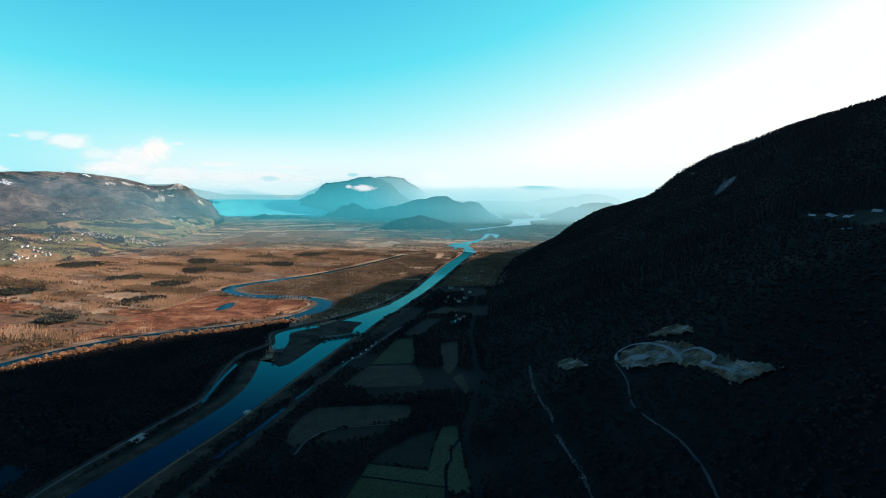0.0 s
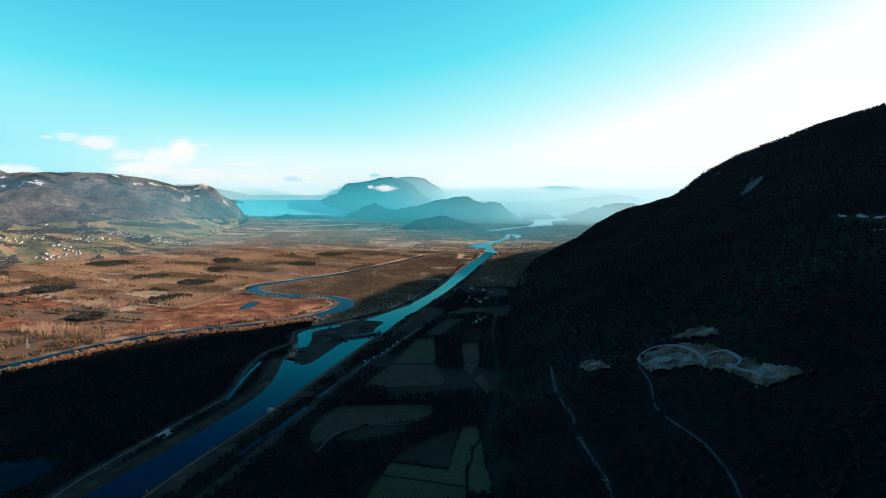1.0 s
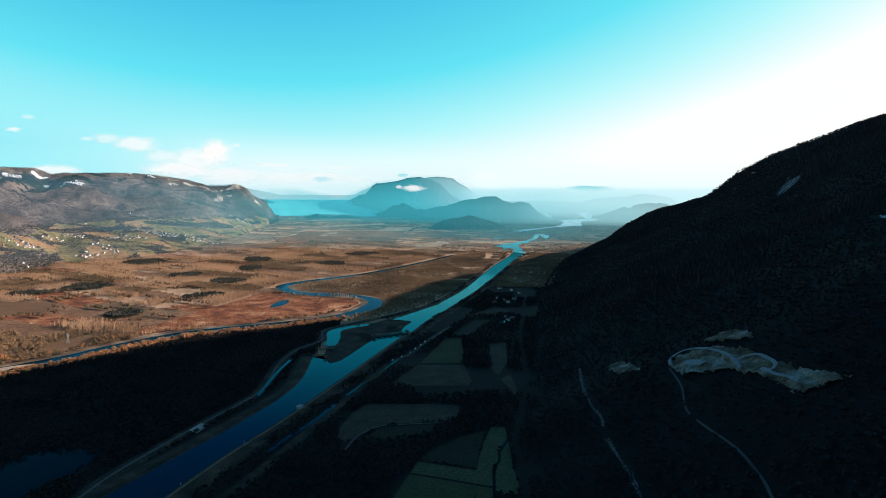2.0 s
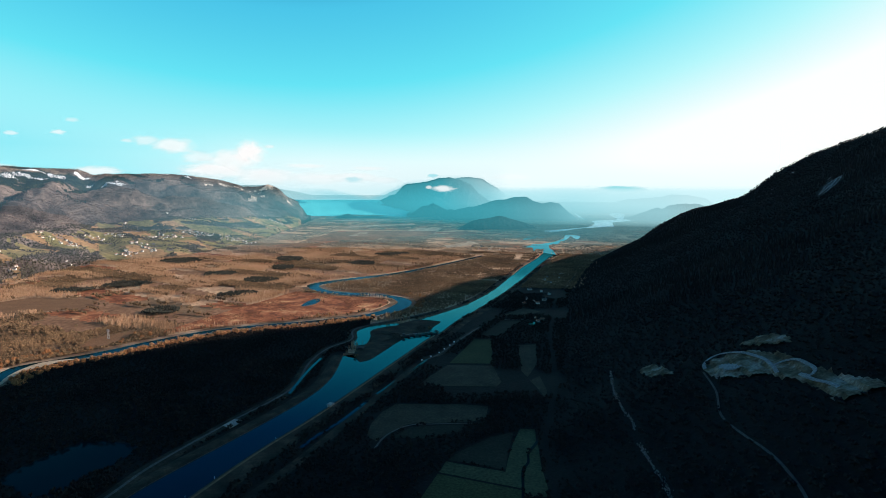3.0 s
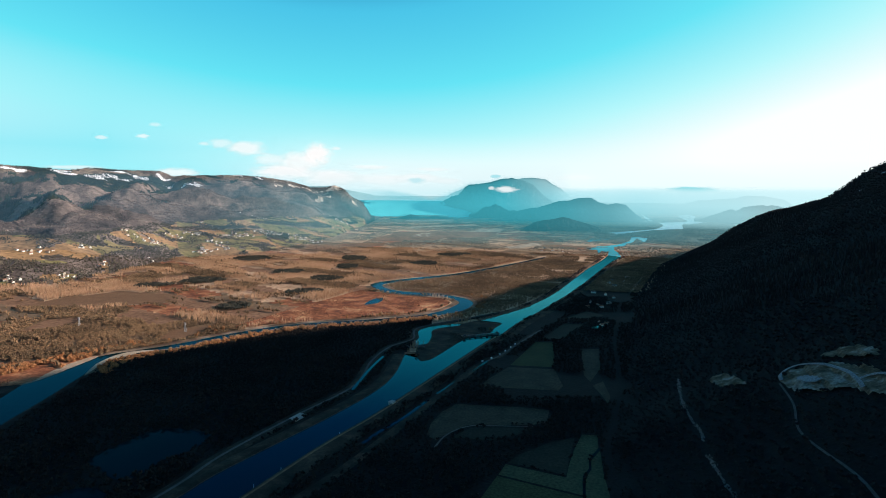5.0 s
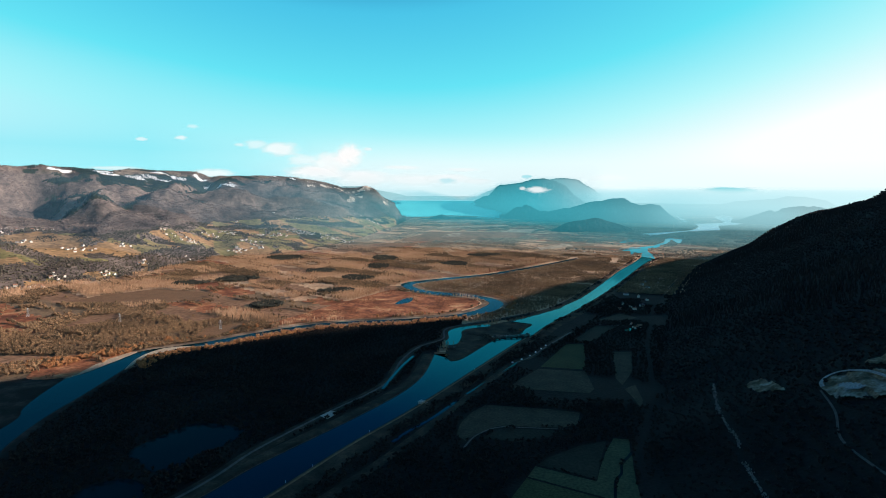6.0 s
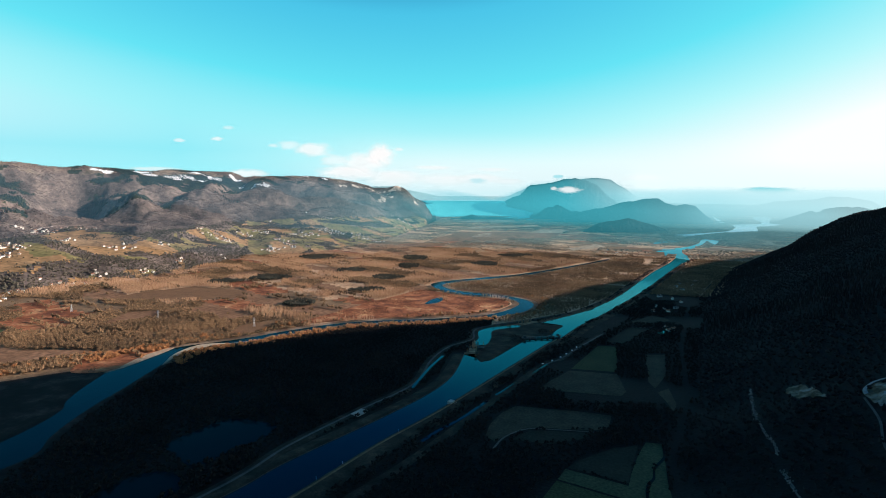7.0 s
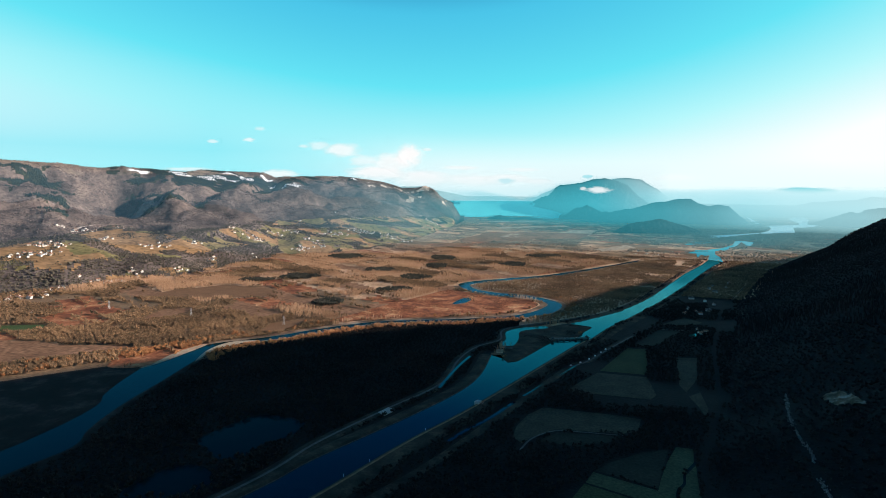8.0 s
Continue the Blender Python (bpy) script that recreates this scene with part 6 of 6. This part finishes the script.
def sluice():
    base = tagged(new("sluice"), "small concrete sluice between the pool and the canal", "sluice")
    a, b = Vector((-388, 1238)), Vector((-352, 1244))
    d = b - a
    base.matrix_world = pose(a.x, a.y, 0, 0, 0, math.degrees(math.atan2(d.y, d.x)))
    n = d.length
    for k in range(4):
        part("pier", solid("pier", [(k * n / 3 - 1, -6, 0, k * n / 3 + 1, 6, 3.6)], M_EDGE), base)
    for k in range(3):
        part("gate", solid("gate", [(k * n / 3 + 1.1, -0.3, 0, (k + 1) * n / 3 - 1.1, 0.3, 3.2)], M_DARKSTEEL), base)
    for s in (-5, 3):
        part("walkway", solid("walkway", [(-4, s, 3.6, n + 4, s + 2, 4.1)], M_EDGE), base)


weir()
sluice()


def far_dam():
    """The low dam where the old river leaves the canal."""
    base = tagged(new("dam"), "low grey concrete dam with gate piers across the far river", "dam")
    a, b = Vector((8, 3684)), Vector((126, 3790))
    p = fold([(a.x, a.y, 0.5)])[0]
    q = fold([(b.x, b.y, 0.5)])[0]
    n = math.hypot(q[0] - p[0], q[1] - p[1])
    base.matrix_world = pose(*p, 0, 0, math.degrees(math.atan2(q[1] - p[1], q[0] - p[0])))
    for k in range(6):
        part("pier", solid("pier", [(k * n / 5 - 1.5, -4, 0, k * n / 5 + 1.5, 4, 7.0)], M_CONCRETE), base)
    for k in range(5):
        part("gate", solid("gate", [(k * n / 5 + 1.6, -0.5, 0, (k + 1) * n / 5 - 1.6, 0.5, 3.0)], M_DARKSTEEL), base)
    part("walkway", solid("walkway", [(-4, -1.6, 7.0, n + 4, 1.6, 7.8)], M_CONCRETE), base)


far_dam()
hut = tagged(new("pump_house"), "small pale concrete pump house at the canal edge", "pump house")
hut.matrix_world = pose(-309, 894, 0.3, 0, 0, 74)
part("wall", solid("wall", [(-5, -4, 0, 5, 4, 5.0)], M_CONCRETE), hut)
part("roof", solid("roof", [(-5.5, -4.5, 5.0, 5.5, 4.5, 5.6)], M_CONCRETE), hut)
part("door", solid("door", [(-1.2, 4.0, 0, 1.2, 4.12, 2.6)], M_DARKSTEEL), hut)
part("apron", solid("apron", [(-11, -7, 0, 8, -4, 2.2)], M_CONCRETE), hut)
ramp = tagged(new("boat_ramp"), "pale concrete ramp with low walls beside the service road", "ramp")
ramp.matrix_world = pose(-431, 800, 0.3, 0, 0, 78)
part("slab", solid("slab", [([(-12, -5, 0), (12, -5, 0), (12, 9, 0), (-12, 9, 0), (-12, -5, 0.8), (12, -5, 0.8), (12, 9, 2.7), (-12, 9, 2.7)], [(3, 2, 1, 0), (4, 5, 6, 7), (0, 1, 5, 4), (1, 2, 6, 5), (2, 3, 7, 6), (3, 0, 4, 7)])], M_CONCRETE), ramp)
for s in (-12.6, 12):
    part("side_wall", solid("side_wall", [(s, -5, 0, s + 0.6, 9, 3.2)], M_CONCRETE), ramp)


def marker(x, y):
    post = tagged(new("marker_post"), "slim white marker post on the canal bank", "post", "canal marker posts")
    post.matrix_world = pose(x, y, 1.2)
    part("pole", solid("pole", [(-0.12, -0.12, -1, 0.12, 0.12, 2.6)], M_WHITE), post)
    part("cap", solid("cap", [(-0.2, -0.2, 2.6, 0.2, 0.2, 2.9)], M_WHITE), post)


for q in ((-382, 592), (-345, 760), (-372, 640), (-268, 1100)):
    marker(*q)


def pylon(x, y, turn):
    """A lattice pylon."""
    base = tagged(new("pylon"), "pale steel lattice pylon standing among the poplars", "pylon", "power line pylons")
    base.matrix_world = pose(x, y, 0, 0, 0, turn)

    def bar(p, q, t=0.22):
        p, q = Vector(p), Vector(q)
        d = (q - p).normalized()
        u = d.cross(Vector((0.3, 0.2, 1))).normalized() * t
        w = d.cross(u).normalized() * t
        return [tuple(c) for c in (p + u, p + w, p - u, p - w, q + u, q + w, q - u, q - w)], [(0, 1, 5, 4), (1, 2, 6, 5), (2, 3, 7, 6), (3, 0, 4, 7)]

    H, W, T = 24.0, 2.6, 0.5
    at = lambda s, t, z: (s * (W + (T - W) * z / H), t * (W + (T - W) * z / H), z)
    for s, t in ((1, 1), (1, -1), (-1, 1), (-1, -1)):
        part("leg", solid("leg", [bar(at(s, t, 0), at(s, t, H))], M_STEEL), base)
    zs = [0, 5, 9.5, 13.5, 17, 20, 22.5]
    for s in (1, -1):
        pieces = []
        for a, b in zip(zs[:-1], zs[1:]):
            pieces += [bar(at(1, s, a), at(-1, s, b), 0.12), bar(at(-1, s, a), at(1, s, b), 0.12), bar(at(s, 1, a), at(s, -1, b), 0.12), bar(at(s, -1, a), at(s, 1, b), 0.12)]
        part("bracing", solid("bracing", pieces, M_STEEL), base)
    for z, l in ((17.5, 5.5), (20.5, 4.5), (23.2, 3.5)):
        part("cross_arm", solid("cross_arm", [bar((-l, 0, z), (l, 0, z), 0.2), bar((-l, 0, z), (0, 0, z + 1.4), 0.12), bar((l, 0, z), (0, 0, z + 1.4), 0.12)], M_STEEL), base)


for q in ((-967, 1228, 20), (-1265, 1204, 20), (-1560, 1180, 20)):
    pylon(*q)


def van(x, y, turn, long, high, label):
    base = tagged(new("parked_van"), label, "van", "vehicles parked along the lane")
    base.matrix_world = pose(x, y, 0.78, 0, 0, turn)
    w = 1.05
    prof = [(-long / 2, 0.45), (long / 2, 0.45), (long / 2, 1.1), (long / 2 - 0.9, 1.4), (long / 2 - 1.5, high), (-long / 2, high)]
    v = [(a, s * w, b) for s in (-1, 1) for a, b in prof]
    n = len(prof)
    part("body", solid("body", [(v, [tuple(range(n)), tuple(range(2 * n - 1, n - 1, -1))] + [(k, n + k, n + (k + 1) % n, (k + 1) % n) for k in range(n)])], M_WHITE), base)
    part("windscreen", solid("windscreen", [([(long / 2 - 0.95, -0.9, 1.44), (long / 2 - 0.95, 0.9, 1.44), (long / 2 - 1.46, 0.9, high - 0.1), (long / 2 - 1.46, -0.9, high - 0.1)], [(0, 1, 2, 3)])], M_PANE), base).location = (0.04, 0, 0.02)
    for a in (-long / 2 + 1, long / 2 - 1):
        for s in (-w, w):
            ring = [(a + 0.38 * math.cos(q), s + d, 0.38 + 0.38 * math.sin(q)) for d in (-0.12, 0.12) for q in np.arange(12) * 0.5236]
            part("wheel", solid("wheel", [(ring, [tuple(range(12)), tuple(range(23, 11, -1))] + [(k, 12 + k, 12 + (k + 1) % 12, (k + 1) % 12) for k in range(12)])], M_RUBBER), base)


lane = spline([(-204, 1168), (-176, 1227), (-148, 1341)], 9.5)
for k, q in enumerate(lane[1:-2]):
    d = lane[k + 2] - q
    if k % 3 == 0:
        van(q[0] - 3.2, q[1], math.degrees(math.atan2(d[1], d[0])), 6.8 if k % 3 else 5.2, 2.9 if k % 2 else 2.3, "white van parked on the lane below the dyke")

# ---------------------------------------------------------------- single trees on the river bank


def bank_tree(height, spread, count, mat, label):
    base = tagged(new("tree"), label, "tree", "trees on the river bank")
    rings, up = [], [(0, 0.035), (0.3, 0.024), (0.75, 0.008)]
    v = [(r * height * math.cos(q), r * height * math.sin(q), z * height) for z, r in up for q in np.arange(6) * 1.0472]
    f = [(a * 6 + k, a * 6 + (k + 1) % 6, a * 6 + 6 + (k + 1) % 6, a * 6 + 6 + k) for a in range(2) for k in range(6)]
    pieces = [(v, f)]
    for k in range(7):
        q, z = k * 2.4 + random.uniform(0, 0.6), height * random.uniform(0.28, 0.6)
        e = Vector((math.cos(q) * spread * height * 0.8, math.sin(q) * spread * height * 0.8, z + height * random.uniform(0.15, 0.3)))
        t = 0.010 * height
        pieces.append(([(0, 0, z - t), (t * math.sin(q), -t * math.cos(q), z + t), (-t * math.sin(q), t * math.cos(q), z + t), tuple(e)], [(0, 1, 3), (1, 2, 3), (2, 0, 3)]))
    part("trunk", solid("trunk", pieces, M_BARK), base)
    t = tuft(9, count // 2, spread, 0.18, 0.17, trunk=False, slim=0.06) * height
    part("crown", mesh_of("crown", t.reshape(-1, 3), np.arange(len(t) * 3).reshape(-1, 3), mat), base)
    return base


random.seed(9)
TREES = [bank_tree(12, 0.34, 120, M_SUNLIT_CROWN, "leafless tree on the sunny river bank, coloured golden for sunlight"), bank_tree(10, 0.42, 120, M_SUNLIT_CROWN, "round leafless tree on the river bank, coloured golden for sunlight"), bank_tree(14, 0.25, 110, M_SUNLIT_CROWN, "tall slender leafless tree on the river bank, coloured golden for sunlight"), bank_tree(9, 0.45, 110, M_BARE, "low brown bushy tree on the river bank")]
spots = []
for line, off, lo, hi, count in ((RIVER_R, -24, 0.25, 0.62, 90), (RIVER_L, 30, 0.25, 0.52, 110)):
    pts = spline(line, 6)
    for _ in range(count):
        k = int(random.uniform(lo, hi) * len(pts))
        d = pts[min(k + 1, len(pts) - 1)] - pts[k]
        d /= np.linalg.norm(d) + 1e-9
        o = off * random.uniform(0.7, 2.6)
        spots.append((pts[k][0] - d[1] * o, pts[k][1] + d[0] * o))
spots = np.array(spots)
spots = spots[free_of_things(spots[:, 0], spots[:, 1])]
for k, (x, y) in enumerate(spots):
    src = TREES[k % 4]
    m = pose(x, y, float(land([x], [y])[0]) - 0.1, 0, 0, random.uniform(0, 360))
    t = copy_thing(src, m) if k >= 4 else src
    t.matrix_basis = m
    t.scale = (random.uniform(0.7, 1.15),) * 3
